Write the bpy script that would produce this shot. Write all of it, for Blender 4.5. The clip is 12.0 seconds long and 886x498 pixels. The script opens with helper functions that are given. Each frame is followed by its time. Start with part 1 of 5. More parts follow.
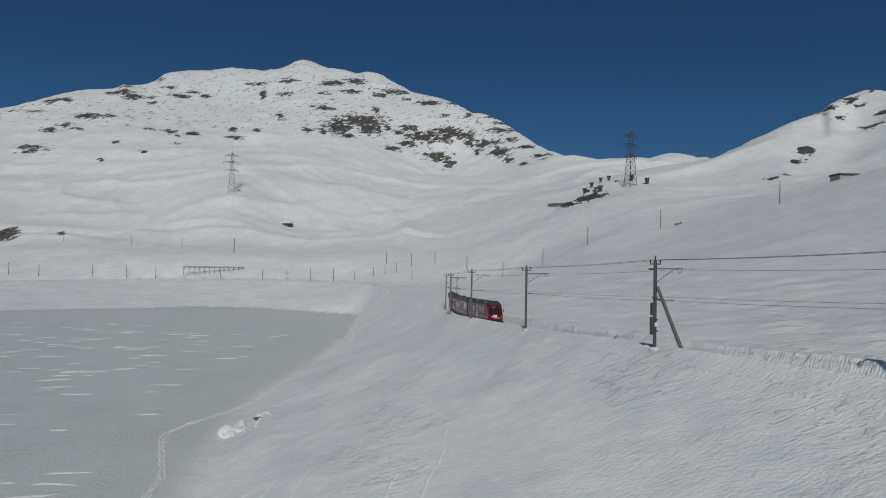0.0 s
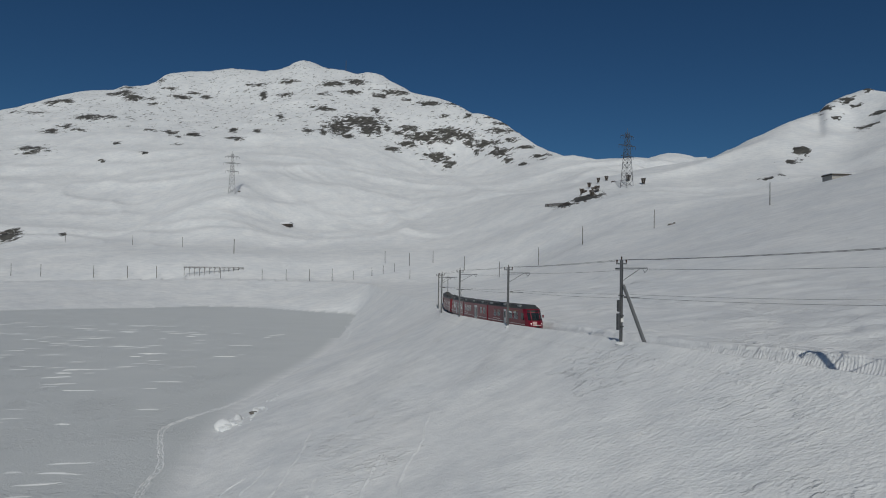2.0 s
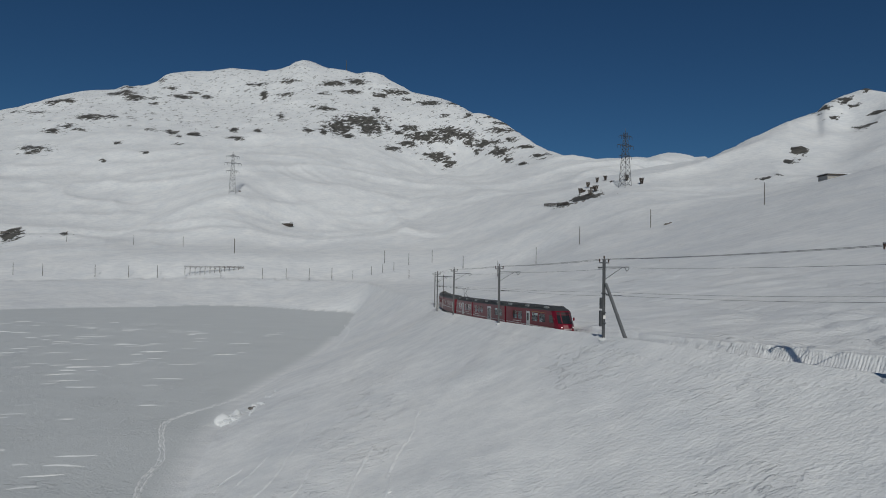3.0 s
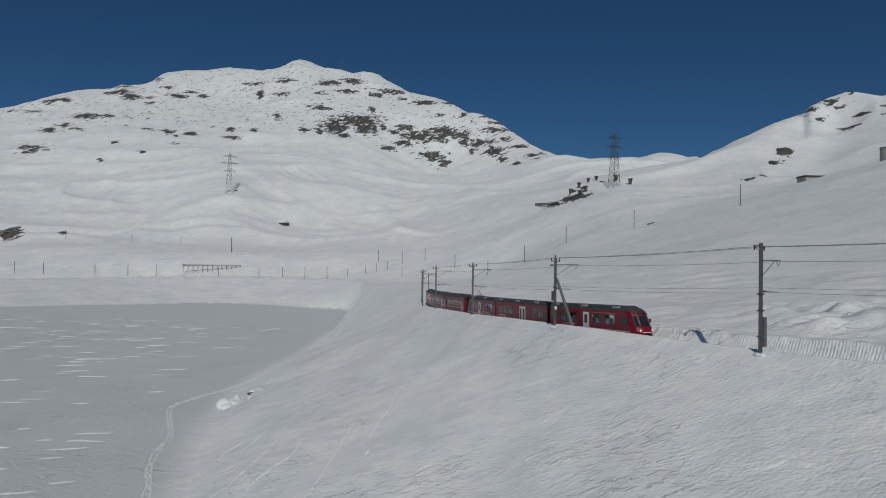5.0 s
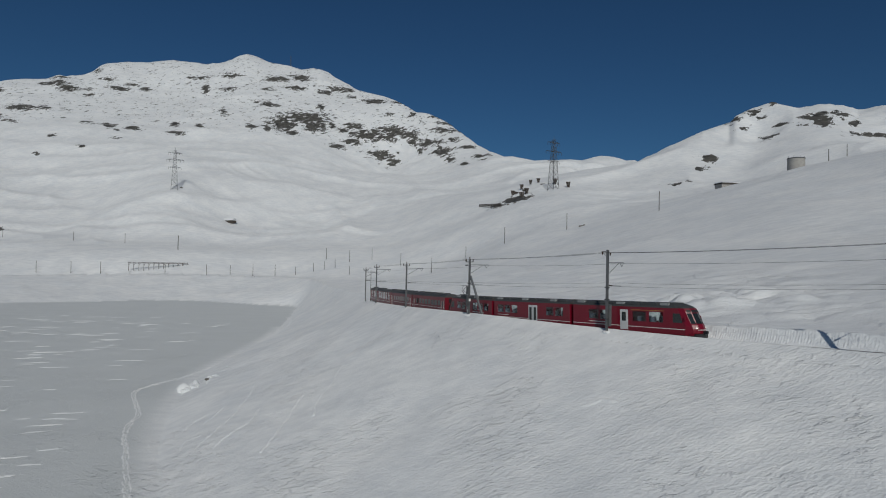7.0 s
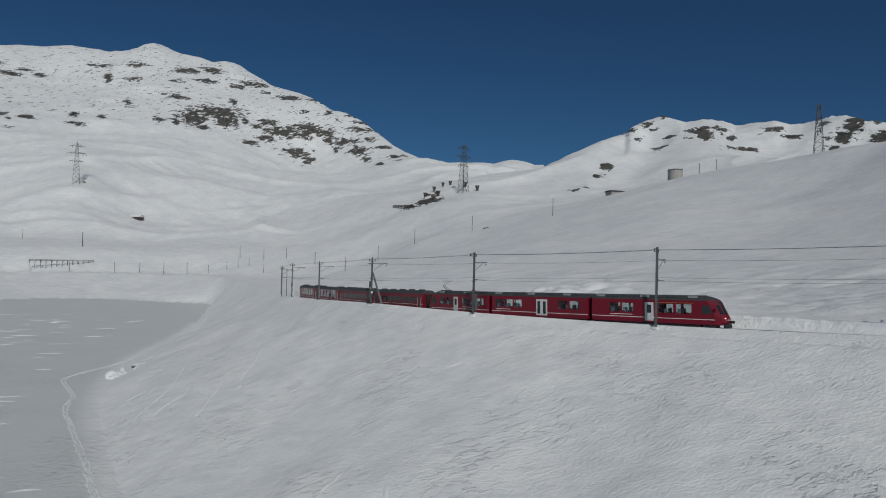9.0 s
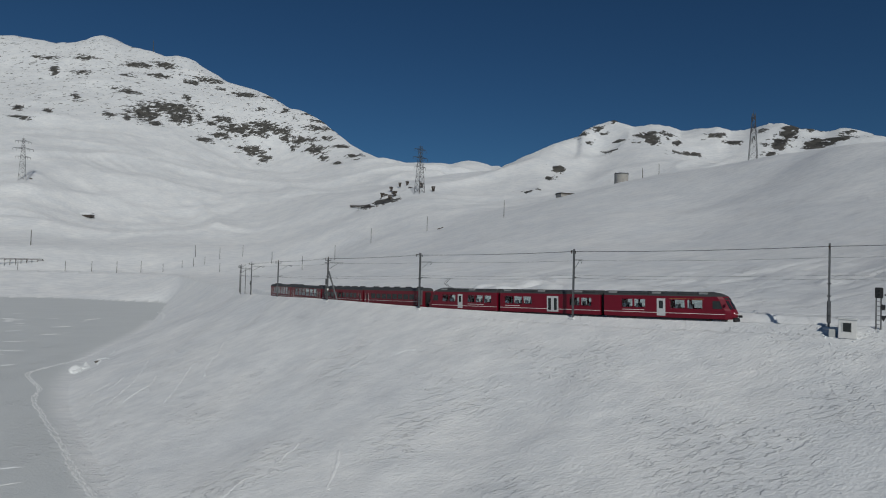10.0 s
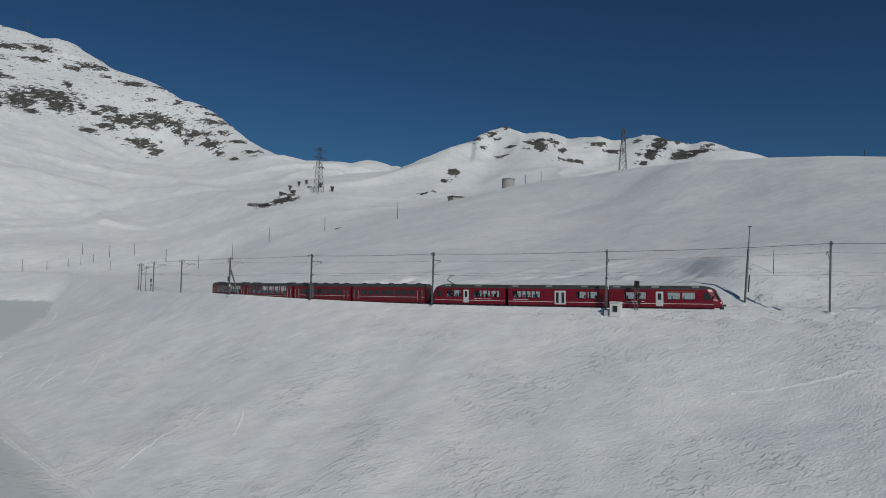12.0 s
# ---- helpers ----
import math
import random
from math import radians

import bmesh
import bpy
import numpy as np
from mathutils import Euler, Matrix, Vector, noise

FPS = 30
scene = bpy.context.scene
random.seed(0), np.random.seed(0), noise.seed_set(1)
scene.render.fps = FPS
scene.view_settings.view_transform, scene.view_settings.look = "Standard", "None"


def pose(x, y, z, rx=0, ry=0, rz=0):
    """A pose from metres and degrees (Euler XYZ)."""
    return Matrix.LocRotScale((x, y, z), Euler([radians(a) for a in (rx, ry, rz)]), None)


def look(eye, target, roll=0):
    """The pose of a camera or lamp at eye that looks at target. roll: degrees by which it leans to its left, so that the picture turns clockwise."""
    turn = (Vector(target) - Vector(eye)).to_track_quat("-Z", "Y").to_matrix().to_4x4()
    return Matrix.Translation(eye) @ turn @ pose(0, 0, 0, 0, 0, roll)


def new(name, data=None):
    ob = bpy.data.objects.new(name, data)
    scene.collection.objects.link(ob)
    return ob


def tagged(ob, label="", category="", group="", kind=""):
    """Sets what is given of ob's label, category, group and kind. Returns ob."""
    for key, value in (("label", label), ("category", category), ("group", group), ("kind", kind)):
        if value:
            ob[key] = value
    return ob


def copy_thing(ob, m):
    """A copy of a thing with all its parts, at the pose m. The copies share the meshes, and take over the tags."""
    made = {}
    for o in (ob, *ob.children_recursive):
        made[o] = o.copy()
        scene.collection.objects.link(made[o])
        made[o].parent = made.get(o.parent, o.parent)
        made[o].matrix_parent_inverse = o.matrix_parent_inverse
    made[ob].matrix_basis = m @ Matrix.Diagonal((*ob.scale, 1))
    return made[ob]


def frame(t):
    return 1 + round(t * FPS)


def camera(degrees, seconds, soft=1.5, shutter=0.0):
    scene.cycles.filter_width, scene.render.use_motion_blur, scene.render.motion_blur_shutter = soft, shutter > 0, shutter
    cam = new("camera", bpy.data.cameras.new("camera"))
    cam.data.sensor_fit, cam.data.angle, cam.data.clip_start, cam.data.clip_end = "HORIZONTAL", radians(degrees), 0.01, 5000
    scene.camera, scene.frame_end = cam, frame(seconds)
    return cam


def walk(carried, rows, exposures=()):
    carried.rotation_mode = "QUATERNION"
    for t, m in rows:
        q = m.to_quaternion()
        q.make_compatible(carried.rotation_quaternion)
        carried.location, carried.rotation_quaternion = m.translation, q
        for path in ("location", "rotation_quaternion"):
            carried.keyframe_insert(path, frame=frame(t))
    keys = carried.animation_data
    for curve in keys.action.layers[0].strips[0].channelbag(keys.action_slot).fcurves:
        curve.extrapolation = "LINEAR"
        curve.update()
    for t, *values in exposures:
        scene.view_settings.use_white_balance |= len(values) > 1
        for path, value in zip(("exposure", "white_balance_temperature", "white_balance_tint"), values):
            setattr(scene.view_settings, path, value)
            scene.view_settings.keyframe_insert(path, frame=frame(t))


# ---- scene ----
cam = camera(70.9, 12.0, soft=1.0)

PATH = [
    (0, (-1.859, 1.424, 8.999), (-2.075, 3.412, 9.046), 1.1),
    (0.5, (-1.168, 0.628, 9.016), (-1.385, 2.616, 9.064), 1.1),
    (1, (-0.498, -0.26, 9.047), (-0.716, 1.727, 9.094), 1.0),
    (1.5, (0.164, -1.276, 9.043), (-0.055, 0.711, 9.09), 1.0),
    (2, (0.797, -2.394, 9.044), (0.578, -0.406, 9.091), 1.0),
    (2.5, (1.464, -3.568, 9.017), (1.244, -1.58, 9.064), 1.0),
    (3, (2.273, -5.002, 9.037), (2.052, -3.015, 9.082), 1.0),
    (5, (6.309, -15.416, 9.028), (6.099, -13.427, 9.069), 1.0),
    (5.5, (7.426, -18.922, 9.073), (7.221, -16.933, 9.112), 1.0),
    (6, (8.478, -22.947, 9.162), (8.29, -20.957, 9.2), 1.0),
    (6.5, (9.405, -27.487, 9.291), (9.275, -25.492, 9.329), 1.2),
    (7, (10.329, -32.262, 9.435), (10.281, -30.263, 9.473), 1.2),
    (9, (12.476, -53.185, 9.566), (12.696, -51.198, 9.607), 1.5),
    (9.5, (12.683, -58.752, 9.562), (12.969, -56.773, 9.604), 1.6),
    (10, (12.742, -64.403, 9.672), (13.095, -62.435, 9.714), 1.6),
    (10.5, (12.688, -70.16, 9.799), (13.111, -68.206, 9.841), 1.6),
    (11, (12.449, -75.95, 9.938), (12.951, -74.015, 9.981), 1.7),
    (11.5, (11.985, -81.758, 10.024), (12.565, -79.844, 10.068), 1.7),
    (12, (11.262, -87.403, 10.087), (11.919, -85.515, 10.132), 1.7),
]
walk(cam, [(t, look(eye, target, roll)) for t, eye, target, roll in PATH])

# ---- light ----
SUN_EL, SUN_AZ = 33.5, 171.5
world = bpy.data.worlds.new("sky")
scene.world = world
world.use_nodes = True
wn = world.node_tree.nodes
sky = wn.new("ShaderNodeTexSky")
sky.sky_type = "NISHITA"
sky.sun_disc = False
sky.sun_elevation, sky.sun_rotation = radians(SUN_EL), radians(SUN_AZ)
sky.altitude, sky.air_density, sky.dust_density, sky.ozone_density = 2300, 1.0, 0.3, 2.0
deep = wn.new("ShaderNodeMix")
deep.data_type, deep.blend_type = "RGBA", "MULTIPLY"
deep.inputs["Factor"].default_value = 1.0
deep.inputs["B"].default_value = (0.38, 0.74, 1.0, 1)
world.node_tree.links.new(sky.outputs[0], deep.inputs["A"])
world.node_tree.links.new(deep.outputs["Result"], wn["Background"].inputs[0])
wn["Background"].inputs[1].default_value = 0.0295
sun = new("sun", bpy.data.lights.new("sun", "SUN"))
sun.data.energy, sun.data.angle, sun.data.color = 2.06, radians(0.53), (1.0, 0.97, 0.885)
_el, _az = radians(SUN_EL), radians(SUN_AZ)
_to_sun = Vector((math.sin(_az) * math.cos(_el), math.cos(_az) * math.cos(_el), math.sin(_el)))
sun.matrix_world = look(_to_sun * 500, (0, 0, 0))
scene.view_settings.exposure = 0.0

# ---- landform numbers ----
# Poles of the overhead line: x, y, snow level at the foot, rail level, top
POLES = [(-18.2, 161.0, -2.6, -2.7, 6.2), (-14.9, 139.0, -1.9, -2.0, 6.8), (-8.8, 114.7, -0.6, -1.3, 7.9), (0.4, 89.0, 0.5, -0.5, 8.7),
         (12.2, 64.0, 1.6, 0.3, 9.75), (27.6, 39.9, 2.1, 1.4, 11.1), (46.25, 18.2, 2.7, 2.45, 12.0), (68.1, -3.0, 3.8, 3.5, 13.0),
         (91.5, -22.7, 5.0, 4.6, 14.8)]
LAKE = -18.8
# Knots of the land, mostly picked in the camera's view at assumed depths
MAIN_RIDGE = [(-1490, 1400, 326), (-1350, 1500, 396), (-1219, 1600, 472), (-1101, 1650, 493), (-1025, 1750, 563), (-860, 1850, 606), (-762, 1880,
    614), (-661, 1892, 648), (-570, 1880, 612), (-441, 1830, 583), (-305, 1750, 504), (-164, 1650, 431), (-39, 1500, 359), (26, 1350, 271), (98, 1200,
    220), (148, 1100, 193), (178, 1000, 177), (259, 1050, 193), (297, 1000, 173)]
EAST_RIDGE = [(233, 760, 128), (228, 690, 125), (235, 650, 135), (249, 630, 145), (269, 625, 147), (295, 640, 158), (320, 660, 177), (372, 690, 195),
    (411, 640, 185), (471, 620, 183), (501, 600, 175), (530, 580, 175), (575, 520, 170), (605, 480, 145)]
HILL_CREST = [(192, 224, 59), (201, 183, 58), (210, 151, 59), (219, 115, 57), (223, 88, 54), (223, 63, 49), (220, 31, 42)]
FAR_SHORE = [(-400, 380, -10), (-338, 380, -10), (-271, 400, -8), (-198, 415, -6), (-118, 416, -6), (-383, 430, 1), (-299, 440, 5), (-115, 470, 6)]
BENCHES = [(-463, 520, 20), (-440, 560, 32), (-324, 560, 30), (-228, 600, 35), (-128, 540, 25), (-108, 570, 33), (-64, 600, 37), (-253, 664, 57),
    (-409, 650, 48), (-546, 650, 56), (-142, 750, 64), (-29, 560, 42), (-10, 600, 57), (29, 531, 54)]
MEADOWS = [(-324, 689, 93), (-533, 780, 97), (-228, 800, 97), (-673, 800, 114), (-78, 800, 98), (-6, 820, 105), (65, 800, 110), (-885, 1050, 204),
    (-650, 950, 167), (-472, 1000, 189), (-300, 1050, 189), (-166, 1150, 179), (-8, 1150, 185)]
MAIN_FACE = [(-961, 1300, 327), (-700, 1200, 266), (-335, 1345, 308), (-128, 1300, 226), (-489, 1500, 393), (-308, 1600, 424), (-73, 1380, 289),
    (-774, 1600, 451), (-975, 1200, 273)]
PASS = [(91, 502, 73), (60, 480, 57), (90, 430, 58), (142, 480, 71), (159, 440, 65), (189, 500, 86), (257, 530, 95), (321, 640, 141), (224, 515, 95)]
EAST_FACE = [(313, 560, 125), (425, 560, 139), (500, 500, 136)]
HILLSIDE = [(36, 319, 19), (70, 309, 27), (104, 260, 35), (15, 330, 9), (-6, 360, 3), (-30, 410, 4), (-56, 450, 4), (-72, 440, 2), (87, 42, 9), (120,
    98, 20), (155, 159, 36), (95, -2, 10), (133, 38, 19), (175, 81, 36), (97, -26, 9), (133, 0, 16), (174, 29, 29), (111, 153, 26), (184, 158, 47), (170,
    344, 58), (198, 317, 66), (-228, 414, 1), (-212, 427, 1), (-196, 440, 2)]
# Trim of the crest lines, fitted to the camera's skyline: bearing from the centre, metres
MAIN_TRIM = [(-44.6, -15.0), (-41.6, -15.0), (-40.7, -17.4), (-39.9, -13.0), (-38.1, -8.7), (-36.6, -5.8), (-34.3, -5.0), (-33.5, 7.1), (-31.8,
    -12.6), (-31.2, -9.5), (-30.6, 0.6), (-29.7, -1.6), (-27.1, -12.3), (-24.4, -9.1), (-22.0, -18.6), (-21.1, -20.0), (-20.1, -10.6), (-19.3, -1.6),
    (-18.6, -4.2), (-17.6, -8.5), (-16.6, -5.7), (-15.6, -10.1), (-14.6, -14.5), (-13.6, 6.2), (-12.9, 11.7), (-12.1, 8.7), (-11.1, 9.1), (-10.0, 5.4),
    (-8.5, 2.6), (-7.2, 7.4), (-5.9, 8.9), (-4.4, -0.9), (-2.9, 5.3), (-1.8, 6.0), (-0.8, 13.5), (0.2, 18.0), (1.7, 10.1), (2.9, 7.7), (4.1, -0.2), (5.5,
    -7.8), (6.9, -10.5), (8.8, -3.8), (10.2, -0.6), (11.1, -4.0), (12.1, -1.2), (13.0, -3.3), (13.9, -4.5), (14.8, -6.2), (14.9, -7.6), (15.7, 0.0)]
EAST_TRIM = [(16.7, 0.0), (17.5, -5.4), (18.8, -4.4), (20.1, -1.1), (21.3, 0.5), (22.6, -5.3), (23.3, -6.3), (23.8, 2.6), (24.5, 4.9), (25.5, 1.9),
    (26.5, 0.8), (27.5, -2.8), (28.4, -6.3), (29.9, -3.3), (30.6, -4.6), (31.7, -6.6), (32.4, -11.4), (33.5, -8.1), (34.4, -5.9), (35.3, -3.6), (36.4,
    -7.4), (37.5, -5.2), (38.7, 0.0), (39.9, 2.6), (40.7, 5.0), (41.9, 3.0), (43.4, 0.1), (44.5, 2.6), (45.1, 1.9), (45.9, 0.0)]
SHORE = [(1900, -1700), (300, -330), (120, -150), (45, -72), (16, -34), (-3, -5), (-15, 22), (-25, 42), (-36, 66), (-45, 93), (-51, 121), (-53, 150),
         (-56, 190), (-64, 235), (-75, 290), (-86, 326), (-104, 330), (-124, 339), (-150, 350), (-183, 345), (-206, 325), (-256, 290), (-420, 190), (-2500, -700)]

# ---- landform ----
def hermite(d, y, s):
    m = np.gradient(y, d)
    i = np.clip(np.searchsorted(d, s) - 1, 0, len(d) - 2)
    h = d[i + 1] - d[i]
    u = (s - d[i]) / h
    return ((2 * u**3 - 3 * u**2 + 1) * y[i] + (u**3 - 2 * u**2 + u) * h * m[i] + (3 * u**2 - 2 * u**3) * y[i + 1] + (u**3 - u**2) * h * m[i + 1])


def smooth_line(points, step):
    """A smooth line through points, sampled every step metres (coarser far away)."""
    p = np.array(points, float)
    d = np.r_[0, np.cumsum(np.hypot(*np.diff(p[:, :2], axis=0).T))]
    s = np.arange(0, d[-1], step)
    return np.stack([hermite(d, p[:, k], s) for k in range(p.shape[1])], 1)


def sides(line):
    t = np.gradient(line[:, :2], axis=0)
    t /= np.linalg.norm(t, axis=1)[:, None]
    return t, np.stack([-t[:, 1], t[:, 0]], 1)


def beside(line, x, y):
    """For places x, y: where they stand along a line (an index with its fraction), the signed offset (left of its run is positive) and the distance."""
    best, off, dist = np.zeros(len(x)), np.zeros(len(x)), np.zeros(len(x))
    seg = np.diff(line[:, :2], axis=0)
    size = (seg**2).sum(1)
    for a in range(0, len(x), 20000):
        b = slice(a, a + 20000)
        k = ((x[b, None] - line[None, :, 0]) ** 2 + (y[b, None] - line[None, :, 1]) ** 2).argmin(1)
        d2 = np.full(len(k), np.inf)
        for i in (np.clip(k - 1, 0, len(seg) - 1), np.clip(k, 0, len(seg) - 1)):
            px, py = x[b] - line[i, 0], y[b] - line[i, 1]
            f = np.clip((px * seg[i, 0] + py * seg[i, 1]) / size[i], 0, 1)
            qx, qy = px - f * seg[i, 0], py - f * seg[i, 1]
            q = qx * qx + qy * qy
            side = np.where(seg[i, 0] * py - seg[i, 1] * px > 0, 1.0, -1.0)
            ok = q < d2
            d2 = np.where(ok, q, d2)
            best[b], off[b] = np.where(ok, i + f, best[b]), np.where(ok, side * np.sqrt(q), off[b])
        dist[b] = np.sqrt(d2)
    return best, off, dist


def along(line, k, column):
    return np.interp(k, np.arange(len(line)), line[:, column] if column is not None else line)


def lattice(ix, iy, seed):
    h = (ix.astype(np.int64) * 374761393 + iy.astype(np.int64) * 668265263 + seed * 974634541) & 0xFFFFFFFF
    h = ((h ^ (h >> 13)) * 1274126177) & 0xFFFFFFFF
    return ((h ^ (h >> 16)) & 0xFFFF) / 32767.5 - 1.0


def value_noise(x, y, seed):
    ix, iy = np.floor(x), np.floor(y)
    fx, fy = x - ix, y - iy
    fx, fy = fx**3 * (fx * (6 * fx - 15) + 10), fy**3 * (fy * (6 * fy - 15) + 10)
    a, b = lattice(ix, iy, seed), lattice(ix + 1, iy, seed)
    c, d = lattice(ix, iy + 1, seed), lattice(ix + 1, iy + 1, seed)
    return (a * (1 - fx) + b * fx) * (1 - fy) + (c * (1 - fx) + d * fx) * fy


def ease(a, b, v):
    u = np.clip((v - a) / (b - a), 0, 1)
    return u * u * (3 - 2 * u)


_pole_line = np.array(POLES)
_t, _n = sides(_pole_line)
POLE_OFFSET = 2.6
TRACK_POINTS = [(-27.5, 275, -6.4), (-24.3, 240, -5.3), (-21.3, 212, -4.4), (-18.2, 185, -3.5)]
TRACK_POINTS += [(p[0] + n[0] * POLE_OFFSET, p[1] + n[1] * POLE_OFFSET, p[3]) for p, n in zip(POLES, _n)]
TRACK_POINTS += [(119, -42, 5.6), (150, -61, 6.6), (190, -82, 7.4)]
TRACK = smooth_line(TRACK_POINTS, 0.5)
# The lip of the slope that falls to the lake: along the railway, then on round the lake
LIP = [(-2500, -150, -10), (-900, 250, -10), (-420, 350, -10), (-338, 378, -10), (-272, 398, -8), (-200, 412, -6), (-130, 408, -6), (-92, 375, -5.5),
       (-68, 322, -5), (-50, 268, -4.2), (-34, 215, -3.4), (-24, 185, -2.8)]
LIP += [(p[0] + n[0] * 0.7, p[1] + n[1] * 0.7, p[2]) for p, n in zip(POLES, _n)]
LIP += [(117, -43.5, 6.0), (148, -63, 7.0), (190, -85, 8), (420, -230, 10), (2200, -1400, 10)]
LIP_LINE, SHORE_LINE = smooth_line(LIP, 3.0), smooth_line(SHORE[::-1], 3.0)

ROAD_LINE = smooth_line([(-640, 560), (-502, 582), (-455, 596), (-390, 606), (-280, 600), (-217, 603), (-149, 604), (-67, 584), (-10, 560)], 6.0)
CENTRE = np.array([10.0, -30.0])
EYE_Z = 9.3


def view_space(x, y):
    dx, dy = x - CENTRE[0], y - CENTRE[1]
    r = np.hypot(dx, dy)
    return np.arctan2(dx, dy) * 1.6, np.log(r + 20), r


_knots = MAIN_RIDGE + EAST_RIDGE + HILL_CREST + FAR_SHORE + BENCHES + MEADOWS + MAIN_FACE + PASS + EAST_FACE + HILLSIDE
_knots = np.array(_knots + LIP[2:-2:2] + [(p[0] + n[0] * 9, p[1] + n[1] * 9, p[3] + 1.7) for p, n in zip(POLES, _n)]
                  + [(1500, 100, 150), (900, -900, 60), (-100, -1500, 60), (-1800, 600, 260), (-2600, 2600, 100), (0, 3400, 100), (2000, 2500, 100), (430, 300, 80), (330, 180, 62), (700, 350, 130)], float)
_ridge = np.array(MAIN_RIDGE + EAST_RIDGE, float)
_back = _ridge.copy()
_back[:, :2] = CENTRE + (_ridge[:, :2] - CENTRE) * 1.22
_back[:, 2] = _ridge[:, 2] * 0.8
_back = _back[[all(np.hypot(*(b[:2] - k[:2])) > 60 for k in _knots) for b in _back]]
_knots = np.r_[_knots, _back]
_ka, _kb, _kr = view_space(_knots[:, 0], _knots[:, 1])
_kz = (_knots[:, 2] - EYE_Z) / (_kr + 20)
SOFT = 0.06


def _kernel(a, b):
    return np.sqrt(a * a + b * b + SOFT * SOFT)


_weights = np.linalg.solve(np.block([[_kernel(_ka[:, None] - _ka, _kb[:, None] - _kb) - 0.004 * np.eye(len(_ka)), np.ones((len(_ka), 1))],
                                     [np.ones((1, len(_ka))), np.zeros((1, 1))]]), np.r_[_kz, 0])


def uplands(x, y):
    a, b, r = view_space(x, y)
    out = np.full(len(x), _weights[-1])
    for w, ka, kb in zip(_weights, _ka, _kb):
        out += w * _kernel(a - ka, b - kb)
    return EYE_Z + out * (r + 20)


def bearing(x, y):
    return np.degrees(np.arctan2(x - CENTRE[0], y - CENTRE[1])), np.hypot(x - CENTRE[0], y - CENTRE[1])


def crest_trim(x, y):
    """Trims the two crest lines, their summits, notches and steps, to fit the camera's skyline."""
    a, r = bearing(x, y)
    out = np.zeros(len(x))
    for ridge, trim, wide in ((MAIN_RIDGE, MAIN_TRIM, 0.12), (EAST_RIDGE, EAST_TRIM, 0.07)):
        p, q = np.array(ridge, float), np.array(trim)
        ra, rr = bearing(p[:, 0], p[:, 1])
        order = np.argsort(ra)
        middle = np.interp(a, ra[order], rr[order])
        out += np.interp(a, q[:, 0], q[:, 1]) * np.exp(-(((r - middle) / (wide * middle)) ** 2)) * (np.abs(a) < 60)
    return out


_lip_up = uplands(LIP_LINE[:, 0], LIP_LINE[:, 1])


